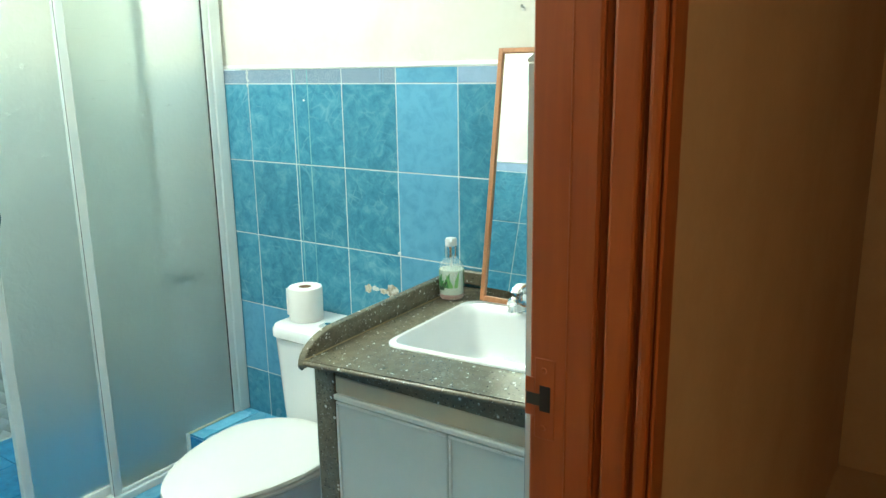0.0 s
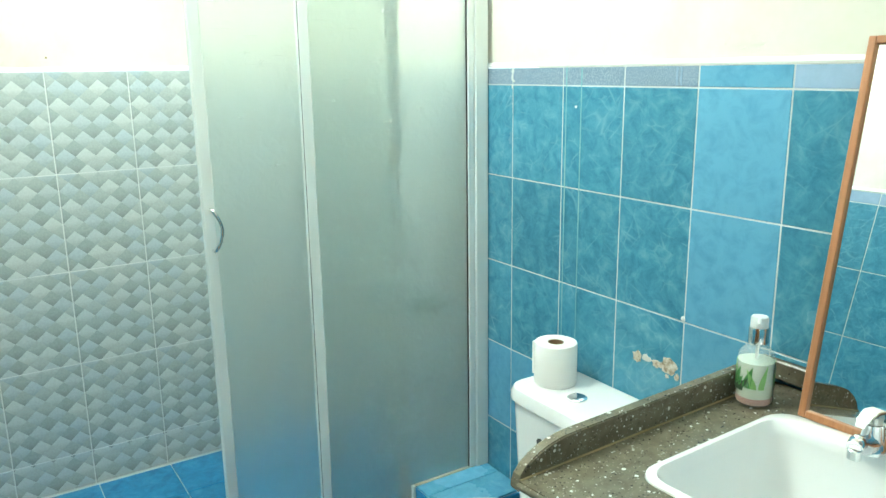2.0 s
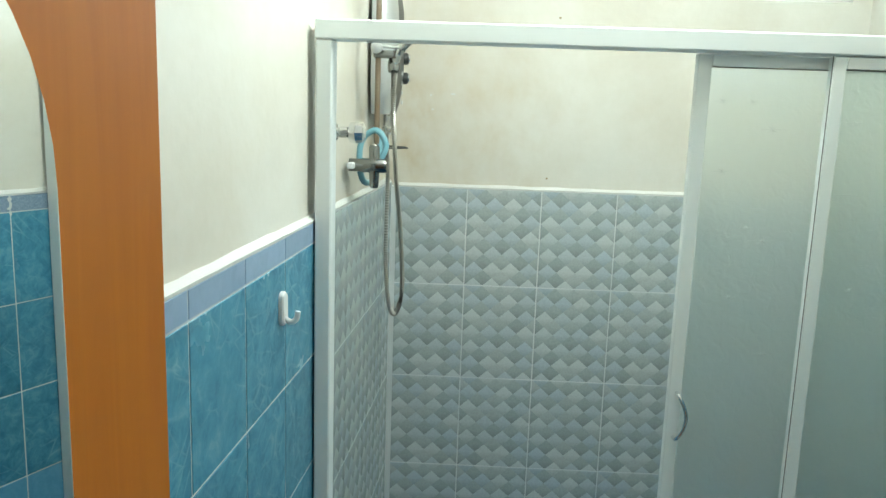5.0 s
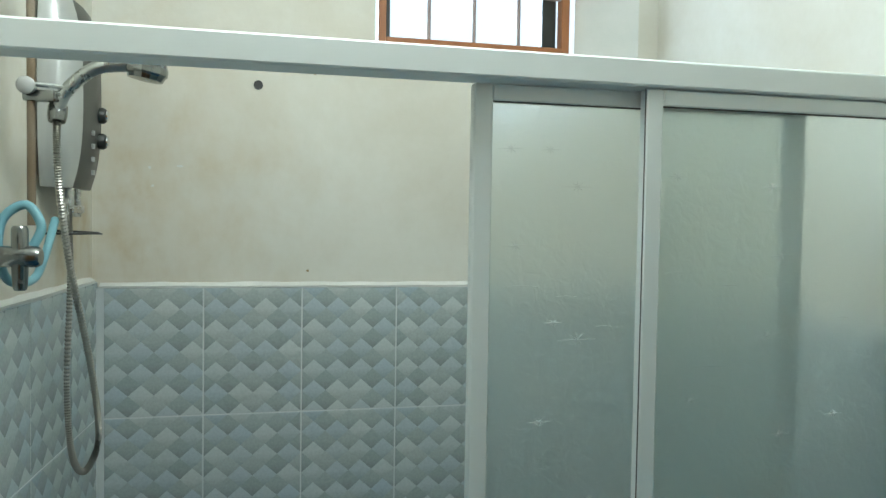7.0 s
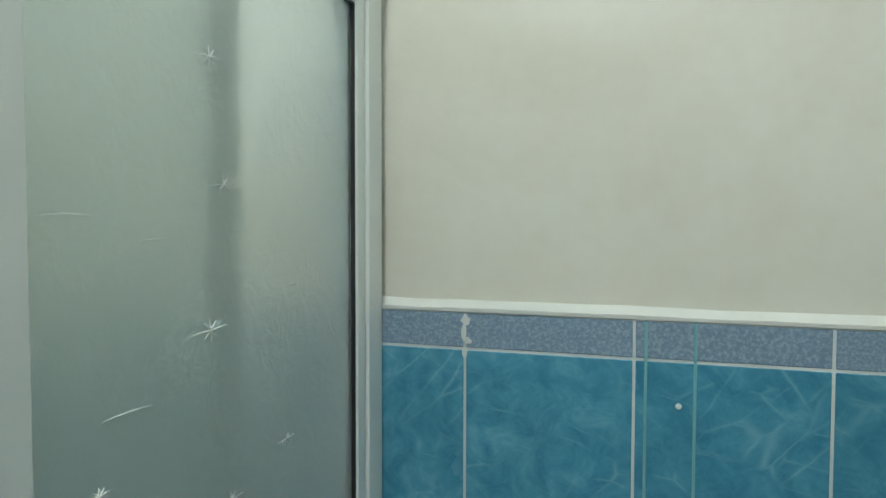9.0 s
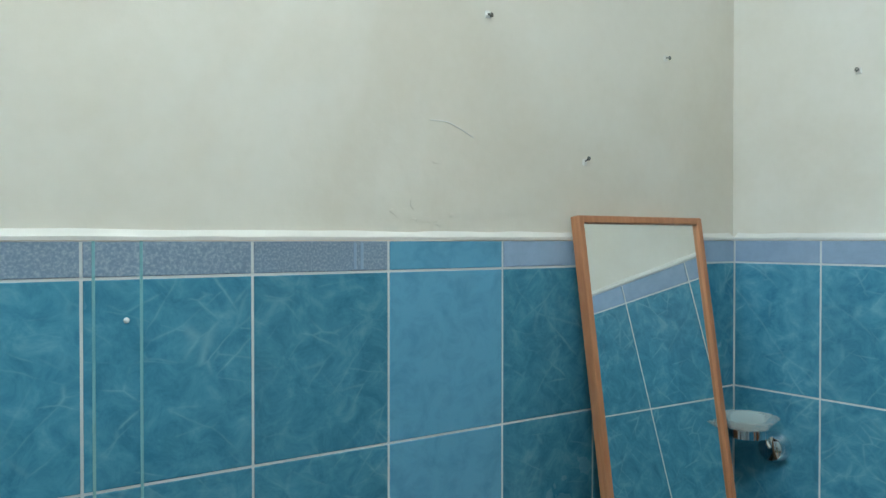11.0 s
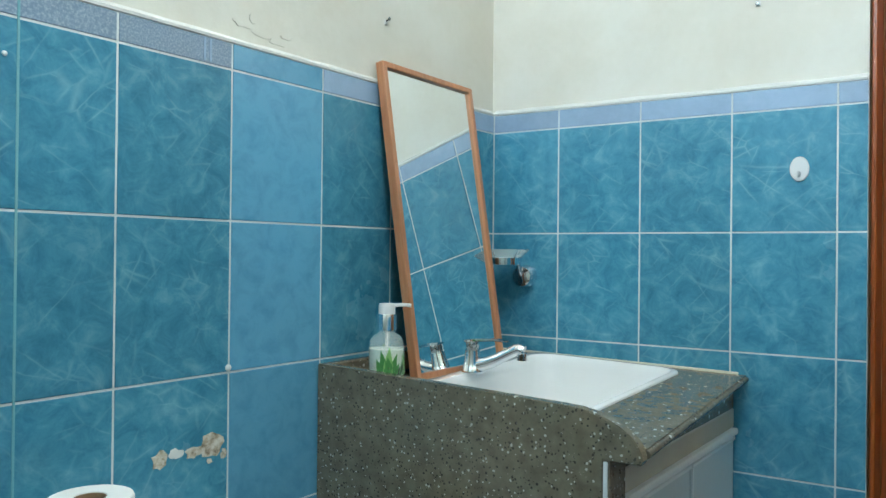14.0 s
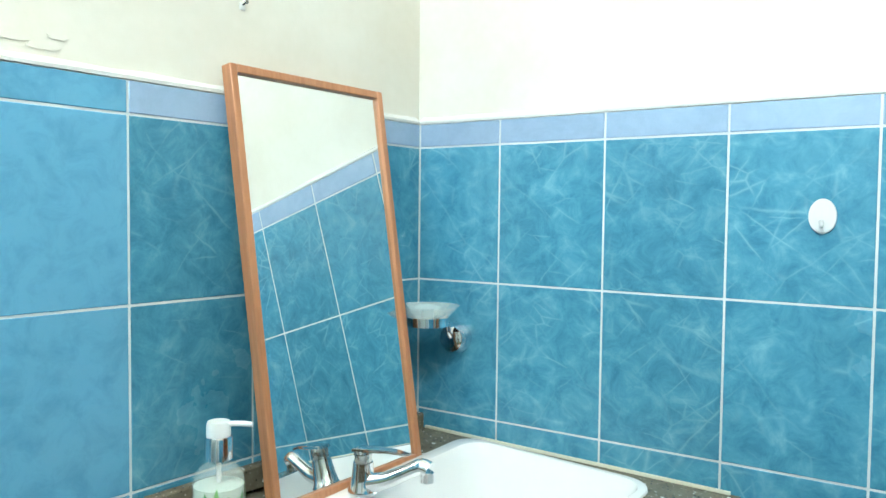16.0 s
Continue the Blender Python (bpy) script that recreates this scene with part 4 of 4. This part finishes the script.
for a0, a1, hgt, wide, mat in ((-0.75, -0.25, 0.016, 0.34, LABEL_DARK), (-0.35, -0.05, 0.036, 0.30, LEAF_GREEN), (0.05, -0.35, 0.032, 0.22, LEAF_PALE), (0.45, 0.75, 0.040, 0.20, LEAF_PALE)):
    leaf_blade(radians(-100) + a0, radians(-100) + a1, hgt, wide, mat)


def label_band(a0, a1, z0, z1):
    """A dark strip printed round part of the bottle."""
    bm, rows = bmesh.new(), []
    for k in range(17):
        a = a0 + (a1 - a0) * k / 16
        rows.append([bm.verts.new((r * math.cos(a), r * math.sin(a), z)) for r, z in ((0.0311, z0), (0.0319, z0), (0.0319, z1), (0.0311, z1))])
    for p, q in zip(rows, rows[1:]):
        for k in range(4):
            bm.faces.new((p[k], p[(k + 1) % 4], q[(k + 1) % 4], q[k]))
    bm.faces.new(rows[0]), bm.faces.new(rows[-1][::-1])
    part("label_band", bm, LABEL_DARK, soap, "dark printed strip")


label_band(radians(-250), radians(-130), 0.027, 0.0345)

# ---- tap ----
tap = thing("basin_tap", "chrome single lever basin tap", "tap", pose(-0.312, -0.152, deck_at(-0.152) + 0.006, 0, 0, 0))
part("base", lathe([(0.0225, 0), (0.023, 0.004), (0.020, 0.009), (0.0175, 0.022), (0.016, 0.034), (0.0155, 0.040), (0.015, 0.046), (0.001, 0.047)], 28), CHROME, tap, smooth=True)
part("spout", tube([(0.002, -0.008, 0.014), (0.010, -0.040, 0.024), (0.018, -0.070, 0.040), (0.025, -0.092, 0.051), (0.028, -0.104, 0.048)], 0.01, 14, radii=[0.015, 0.013, 0.011, 0.012, 0.012]), CHROME, tap, smooth=True)
part("aerator", lathe([(0.010, 0.0), (0.010, 0.014), (0.009, 0.015)], 20, Matrix.Translation((0.0275, -0.101, 0.030))), CHROME, tap, smooth=True)
part("neck", lathe([(0.013, 0.047), (0.0125, 0.053), (0.0135, 0.056), (0.0135, 0.062), (0.011, 0.066), (0.001, 0.067)], 24), DULL_CHROME, tap, smooth=True)
bm = loft([[(0.012, 0.014, 0.061), (-0.012, 0.014, 0.061), (-0.012, 0.014, 0.066), (0.012, 0.014, 0.066)], [(0.012, -0.012, 0.064), (-0.012, -0.012, 0.064), (-0.012, -0.012, 0.070), (0.012, -0.012, 0.070)], [(0.019, -0.052, 0.067), (0.000, -0.050, 0.067), (0.000, -0.050, 0.071), (0.019, -0.052, 0.071)], [(0.023, -0.075, 0.065), (0.010, -0.074, 0.065), (0.010, -0.074, 0.068), (0.023, -0.075, 0.068)]])
bmesh.ops.bevel(bm, geom=list(bm.edges), offset=0.0012, segments=2, affect="EDGES")
part("lever", bm, CHROME, tap, smooth=True)

# ---- soap dish ----
dish = thing("soap_dish", "clear glass soap dish on a round chrome wall holder", "soap dish", Matrix.Translation(wall_b_at(0.094, 0.0, 1.006)) @ B_TURN @ Matrix.Diagonal((1.12, 1.12, 1.12, 1)))
part("wall_boss", lathe([(0.025, 0.0), (0.026, 0.004), (0.025, 0.018), (0.021, 0.026), (0.012, 0.029), (0.001, 0.029)], 28, Matrix.Rotation(radians(90), 4, "X")), CHROME, dish, smooth=True)
part("arm", tube([(0, -0.02, 0.0), (-0.001, -0.030, 0.010), (-0.004, -0.034, 0.028), (-0.012, -0.050, 0.036)], 0.006, 12), CHROME, dish, smooth=True)
part("ring", lathe([(0.033, 0.026), (0.035, 0.026), (0.035, 0.040), (0.033, 0.040), (0.033, 0.026)], 36, Matrix.Translation((-0.016, -0.070, 0))), CHROME, dish, smooth=True)
part("glass_dish", lathe([(0.001, 0.030), (0.026, 0.031), (0.036, 0.042), (0.050, 0.056), (0.052, 0.058), (0.048, 0.057), (0.034, 0.045), (0.025, 0.035), (0.001, 0.034)], 40, Matrix.Translation((-0.016, -0.070, 0))), CLEAR, dish, "clear glass dish", True)

# ---- hooks, nails and screw ----
hook = thing("wall_hook", "round white adhesive hook stuck on the tiles", "hook", Matrix.Translation(wall_b_at(0.70, 0.0, 1.237)) @ B_TURN)
part("disc", lathe([(0.0205, 0.0), (0.0215, 0.002), (0.0205, 0.004), (0.001, 0.0045)], 36, Matrix.Rotation(radians(90), 4, "X") @ Matrix.Diagonal((0.86, 1.16, 1, 1))), WHITE_PLASTIC, hook, smooth=True)
part("prong", tube([(0, -0.004, -0.008), (0, -0.011, -0.014), (0, -0.016, -0.013), (0, -0.018, -0.006)], 0.0028, 10), WHITE_PLASTIC, hook, smooth=True)
hook2 = thing("wall_hook", "white plastic adhesive towel hook on the tiles", "hook", Matrix.Translation(wall_c(1.302, 0.0, 1.304)) @ Matrix.Rotation(math.pi - SLANT, 4, "Z"))
bm = loft([rounded(0, 0, 0.030, 0.062, 0.0145, 0.0), rounded(0, 0, 0.030, 0.062, 0.0145, 0.006), rounded(0, 0, 0.024, 0.056, 0.0118, 0.009)])
part("plate", turned(bm, Matrix.Rotation(radians(90), 4, "X")), WHITE_PLASTIC, hook2, smooth=True)
part("prong", tube([(0, -0.006, -0.018), (0, -0.018, -0.024), (0, -0.028, -0.018), (0, -0.031, -0.004)], 0.005, 10), WHITE_PLASTIC, hook2, smooth=True)


def nail(place, turn, bent=0.0):
    ob = thing("wall_nail", "small rusty nail in the painted wall", "nail", Matrix.Translation(place) @ turn, "nails in the wall")
    part("shank", tube([(0, 0.004, 0), (0, -0.005, bent), (0, -0.009, bent * 2.2)], 0.0014, 8), DARK_GREY, ob)
    part("head", lathe([(0.0036, 0), (0.0040, 0.001), (0.003, 0.002), (0.0005, 0.0022)], 14, Matrix.Translation((0, -0.009, bent * 2.2)) @ Matrix.Rotation(radians(90), 4, "X")), DARK_CHROME, ob)
    part("chipped_paint", box(-0.006, 0.005, -0.0012, 0.001, -0.007, 0.004, 0.001), LIP, ob)


NO_TURN = Matrix.Identity(4)
for x, z, b in ((-0.405, 1.542, 0.002), (-0.196, 1.75, -0.001), (-0.617, 1.765, -0.002)):
    nail((x, 0.012, z), NO_TURN, b)
for u, z, b in ((0.236, 1.709, 0.0), (0.617, 1.589, -0.002)):
    nail(wall_b_at(u, -0.012, z), B_TURN, b)
screw = thing("wall_screw", "white screw head in the tiled wall", "screw", pose(-1.163, 0, 1.31))
part("head", lathe([(0.0032, 0), (0.0036, 0.001), (0.0025, 0.0025), (0.0005, 0.003)], 12, Matrix.Rotation(radians(90), 4, "X")), ALU, screw)
screw = thing("wall_screw", "pale filled screw hole on the tile joint", "screw", pose(-0.807, 0, 0.868))
part("head", lathe([(0.006, 0), (0.0055, 0.002), (0.003, 0.003), (0.0005, 0.0035)], 9, Matrix.Rotation(radians(90), 4, "X")), LIP, screw)


def ragged(cx, cz, w, h, seed, depth=0.0015):
    """A ragged flake outline on the wall, as a thin plate."""
    rnd = random.Random(seed)
    pts = []
    for k in range(16):
        a = 2 * math.pi * k / 16
        r = 0.6 + 0.4 * rnd.random()
        pts.append((cx + w / 2 * r * math.cos(a), cz + h / 2 * r * math.sin(a)))
    return turned(slab(pts, 0, depth), Matrix(((1, 0, 0, 0), (0, 0, -1, 0), (0, 1, 0, 0), (0, 0, 0, 1))))


for n, (x, z, w, h) in enumerate(((-0.838, 0.748, 0.052, 0.050), (-0.872, 0.742, 0.040, 0.022), (-0.905, 0.746, 0.030, 0.020), (-0.932, 0.743, 0.034, 0.034), (-0.842, 0.722, 0.012, 0.012), (-0.815, 0.728, 0.014, 0.020))):
    part("chipped_patch", ragged(x, z, w, h, n), CHIP if n != 2 else LIP, wall_a, "bare chipped glaze")
for n, (x, z, w, h) in enumerate(((-0.775, 1.446, 0.05, 0.016), (-0.755, 1.458, 0.018, 0.020), (-0.735, 1.436, 0.05, 0.010), (-0.70, 1.430, 0.05, 0.012), (-0.68, 1.444, 0.03, 0.008), (-0.714, 1.5225, 0.016, 0.004))):
    part("plaster_blister", turned(ragged(x, z, w, h, 20 + n, 0.0013), Matrix.Translation((0, 0.012, 0))), PAINT, wall_a)
for n, (y, z, w, h) in enumerate(((-1.31, 1.722, 0.020, 0.007), (-1.384, 1.717, 0.010, 0.009), (-1.377, 1.671, 0.008, 0.008), (-0.988, 1.456, 0.009, 0.008), (-0.973, 1.975, 0.009, 0.008))):
    part("paint_chip", turned(ragged(0, 0, w, h, 60 + n, 0.0012), Matrix.Translation((XD - 0.014, y, z)) @ Matrix.Rotation(math.pi / 2, 4, "Z")), LIP if n < 3 else GRIME, wall_d)
part("plaster_scratch", tube([(-0.726, 0.012, 1.587), (-0.69, 0.0115, 1.585), (-0.645, 0.012, 1.566)], 0.0009, 8), LIP, wall_a)
for n, (x, z, w, h) in enumerate(((-1.411, 1.395, 0.014, 0.016), (-1.413, 1.380, 0.008, 0.022), (-1.408, 1.370, 0.012, 0.010), (-1.412, 1.356, 0.009, 0.014))):
    part("mortar_smear", ragged(x, z, w, h, 40 + n), LIP, wall_a, "white mortar smeared over the joint")
for x in (-1.199, -1.146):
    part("caulk_line", box(x - 0.0018, x + 0.0018, -0.0008, 0.0005, 0.665, 1.404, 0.0005), CAULK, wall_a, "faded teal caulk line")
for x in (-0.849, -0.860):
    part("caulk_line", box(x - 0.0025, x + 0.0025, -0.001, 0.0005, 1.364, 1.402, 0.0004), LILAC, wall_a)

# ---- shower fittings on the slanted wall ----


def on_c(u, z):
    return Matrix.Translation(wall_c(u, 0.0, z)) @ Matrix.Rotation(math.pi - SLANT, 4, "Z")


OUT = Matrix.Rotation(radians(90), 4, "X")
heater = thing("water_heater", "silver and dark grey electric shower water heater", "water heater", on_c(2.14, 1.65))
hp = [(0.0, 0.0), (0.0, -0.034), (0.012, -0.050), (0.04, -0.062), (0.068, -0.066)]
hq = [(0.0685, -0.066), (0.15, -0.069), (0.235, -0.058), (0.262, -0.046), (0.27, -0.030), (0.27, 0.0)]


def heater_shell(profile):
    rings = []
    for k in range(13):
        s_ = k / 12
        z = 0.385 * s_
        far = 1 - 0.10 * abs(2 * s_ - 1) ** 3
        rings.append([(0.135 + (x - 0.135) * far, y * (1 - 0.35 * abs(2 * s_ - 1) ** 3) , z) for x, y in profile] )
    return rings


part("silver_shell", loft(heater_shell(hp + [(0.068, 0.0)])), SILVER, heater, smooth=True)
part("dark_panel", loft(heater_shell([(0.0685, 0.0)] + hq)), DARK_GREY, heater, smooth=True)
for z in (0.165, 0.108):
    kn = part("control_knob", lathe([(0.017, 0), (0.018, 0.010), (0.014, 0.016), (0.001, 0.017)], 24, Matrix.Translation((0.205, -0.060, z)) @ OUT), DARK_GREY, heater, smooth=True)
    part("knob_cap", lathe([(0.011, 0), (0.0105, 0.003), (0.0005, 0.0035)], 20, Matrix.Translation((0.205, -0.0775, z)) @ OUT), CHROME, kn, smooth=True)
for k in range(4):
    part("marking", box(0.125, 0.137, -0.0705, -0.066, 0.030 + 0.028 * k, 0.040 + 0.028 * k), SILVER, heater)
part("outlet_pipe", tube([(0.10, -0.03, 0.004), (0.10, -0.03, -0.05)], 0.009, 12, smooth_steps=1), DULL_CHROME, heater)
part("inlet_pipe", tube([(0.15, -0.03, 0.004), (0.15, -0.03, -0.06)], 0.008, 12, smooth_steps=1), DULL_CHROME, heater)
part("shut_off", box(0.085, 0.165, -0.042, -0.018, -0.052, -0.036, 0.003), DULL_CHROME, heater)

bar = thing("shower_slide_bar", "worn chrome shower slide bar with wall clamp", "slide bar", on_c(1.955, 0))
part("rod", tube([(0, -0.052, 1.575), (0, -0.052, 2.095)], 0.007, 14, smooth_steps=1), RUST_PIPE, bar, "rusty chrome rod")
part("wall_clamp", lathe([(0.022, 0), (0.022, 0.008), (0.016, 0.012), (0.016, 0.074), (0.018, 0.076), (0.018, 0.086), (0.001, 0.087)], 24, Matrix.Translation((0, 0, 2.045)) @ OUT), SILVER, bar, smooth=True)
hold = part("holder", box(-0.011, 0.011, -0.096, -0.040, 1.788, 1.808, 0.005, 2), DARK_CHROME, bar)
part("clamp_pin", tube([(-0.02, -0.058, 1.815), (0.012, -0.115, 1.815)], 0.004, 10, smooth_steps=1), GREY_CHROME, hold)
part("clamp_knob", lathe([(0.014, 0), (0.015, 0.012), (0.010, 0.016), (0.001, 0.017)], 20, Matrix.Translation((-0.016, -0.052, 1.812)) @ Matrix.Rotation(radians(-90), 4, "Y")), CHALK_GREY, hold, smooth=True)
shower = thing("hand_shower", "chrome hand shower hanging in its holder", "hand shower", on_c(1.955, 0))
part("handle", tube([(0.010, -0.092, 1.775), (0.012, -0.105, 1.81), (0.018, -0.150, 1.852), (0.026, -0.205, 1.866)], 0.011, 14, radii=[0.011, 0.012, 0.012, 0.016]), GREY_CHROME, shower, smooth=True)
part("spray_head", lathe([(0.013, 0.026), (0.030, 0.020), (0.036, 0.006), (0.037, -0.006), (0.033, -0.010), (0.030, -0.018), (0.001, -0.019)], 14, Matrix.Translation((0.030, -0.235, 1.856)) @ Matrix.Rotation(radians(10), 4, "X")), DARK_CHROME, shower)
part("swivel", lathe([(0.014, 0), (0.016, 0.010), (0.016, 0.028), (0.012, 0.034)], 20, Matrix.Translation((0.010, -0.090, 1.756)) @ Matrix.Rotation(radians(14), 4, "Y")), DARK_CHROME, shower, smooth=True)


def ribbed(points, radius, sides=10):
    """A metal hose with raised rings along it."""
    bm = tube(points, radius, sides, smooth_steps=54)
    verts = list(bm.verts)
    for k in range(0, len(verts) // sides, 2):
        ring = verts[k * sides:(k + 1) * sides]
        mid = sum((v.co for v in ring), Vector()) / sides
        for v in ring:
            v.co = mid + (v.co - mid) * 0.66
    return bm


RIBBED = material("ribbed_steel_hose", (0.36, 0.355, 0.32), 0.32, 0.9)
hose = thing("shower_hose", "long ribbed steel shower hose hanging in a loop", "hose", on_c(1.955, 0))
part("hose_run", ribbed([(0.010, -0.090, 1.758), (0.010, -0.092, 1.66), (0.075, -0.092, 1.50), (0.19, -0.092, 1.32), (0.270, -0.090, 1.16), (0.270, -0.084, 1.095), (0.215, -0.075, 1.072), (0.185, -0.062, 1.12), (0.195, -0.050, 1.25), (0.235, -0.045, 1.45), (0.265, -0.035, 1.56), (0.275, -0.030, 1.61)], 0.0072), RIBBED, hose)

tapv = thing("shower_valve", "worn chrome shower valve with white fitting", "valve", on_c(1.872, 1.525))
part("body", lathe([(0.016, 0), (0.016, 0.03), (0.0175, 0.032), (0.0175, 0.088), (0.014, 0.094), (0.001, 0.095)], 24, OUT), DARK_CHROME, tapv, smooth=True)
part("outlet", lathe([(0.009, -0.055), (0.011, -0.05), (0.013, -0.015), (0.013, 0.045), (0.010, 0.05)], 20, Matrix.Translation((0.0, -0.062, 0))), DARK_CHROME, tapv, smooth=True)
part("white_fitting", box(-0.042, -0.018, -0.018, -0.002, -0.008, 0.008, 0.003), WHITE_PLASTIC, tapv, "cracked white plastic fitting")
knob = thing("shower_tap", "chrome shower tap with a clear faceted knob", "tap", on_c(1.705, 1.608))
part("stem", lathe([(0.018, 0), (0.018, 0.006), (0.012, 0.008), (0.012, 0.030)], 24, OUT), DULL_CHROME, knob, smooth=True)
part("faceted_knob", lathe([(0.014, 0.030), (0.022, 0.036), (0.024, 0.050), (0.021, 0.066), (0.012, 0.070), (0.001, 0.070)], 8, OUT), CHROME, knob)
bh = thing("blue_hose", "pale blue rubber hose looped between valve and heater", "hose", on_c(1.872, 1.525))
part("hose_run", tube([(0.02, -0.075, 0.016), (0.03, -0.085, 0.05), (0.035, -0.06, 0.085), (0.03, -0.025, 0.06), (0.025, -0.020, 0.0), (0.06, -0.025, -0.045), (0.14, -0.035, -0.048), (0.20, -0.035, -0.01), (0.27, -0.032, 0.06)], 0.0078, 14), BLUE_HOSE, bh, smooth=True)
shelf = thing("wire_soap_holder", "thin wire soap holder on the shower wall", "soap holder", on_c(2.17, 1.557))
part("wire", tube([(-0.02, -0.002, 0), (-0.02, -0.06, 0), (0.02, -0.095, 0), (0.06, -0.095, -0.002)], 0.0025, 8), DARK_GREY, shelf)
part("wire", tube([(0.06, -0.002, 0.004), (0.06, -0.09, 0)], 0.0025, 8), DARK_GREY, shelf)
part("upright", tube([(0.05, -0.03, 0.0), (0.05, -0.03, 0.07)], 0.005, 10, smooth_steps=1), DULL_CHROME, shelf)
# Solid black disc on the wall; the hole's inner shade is its colour.
hole = thing("wall_hole", "round pipe hole in the painted wall, shown by a black disc", "hole", pose(XD - 0.0135, -1.118, 1.938, 0, 90, 0))
part("black_disc", lathe([(0.012, -0.004), (0.012, 0.0015), (0.001, 0.001)], 24), BLACK, hole)

# ---- screen handle and embossed stars ----
handle = part("pull_handle", tube([(-1.549, -0.792, 1.089), (-1.532, -0.790, 1.086), (-1.527, -0.779, 1.063), (-1.526, -0.774, 1.040), (-1.527, -0.779, 1.014), (-1.532, -0.790, 0.992), (-1.549, -0.792, 0.989)], 0.0042, 10), CHROME, screen, "thin chrome pull handle", True)
rnd = random.Random(5)


def star(x, y, z, r):
    bm = bmesh.new()
    for k in range(4):
        a = k * math.pi / 4 + 0.08 * rnd.random()
        n = r * (1.0 if k == 0 else 0.5)
        dy, dz = n * math.cos(a), n * math.sin(a) * 0.8
        tube([(x, y - dy, z - dz), (x + 0.0006, y, z), (x, y + dy, z + dz)], 0.001, 5, bm, 2, radii=[0.0002, 0.0009, 0.0002])
    part("embossed_star", bm, EMBOSS, screen)


for y, z, r in ((-0.34, 1.653, 0.022), (-0.322, 1.548, 0.02), (-0.342, 1.426, 0.024), (-0.315, 1.272, 0.02), (-0.50, 1.665, 0.018), (-0.22, 1.30, 0.016), (-0.47, 1.33, 0.014)):
    star(-1.5308, y, z, r)
for y, z, r in ((-0.646, 1.647, 0.024), (-0.643, 1.421, 0.03), (-0.68, 1.447, 0.016), (-0.74, 1.56, 0.02), (-0.70, 1.30, 0.018), (-0.62, 1.18, 0.02), (-0.75, 1.70, 0.02), (-0.69, 1.70, 0.016)):
    star(-1.5578, y, z, r)
for y, z, w, x in ((-0.496, 1.522, 0.05, -1.5308), (-0.411, 1.503, 0.03, -1.5308), (-0.207, 1.452, 0.02, -1.5308), (-0.73, 1.50, 0.06, -1.5578), (-0.66, 1.485, 0.035, -1.5578), (-0.60, 1.44, 0.03, -1.5578), (-0.44, 1.38, 0.05, -1.5308)):
    part("embossed_line", tube([(x, y - w / 2, z), (x + 0.0004, y, z + 0.001), (x, y + w / 2, z)], 0.0009, 5, smooth_steps=2, radii=[0.0002, 0.0008, 0.0002]), EMBOSS, screen)
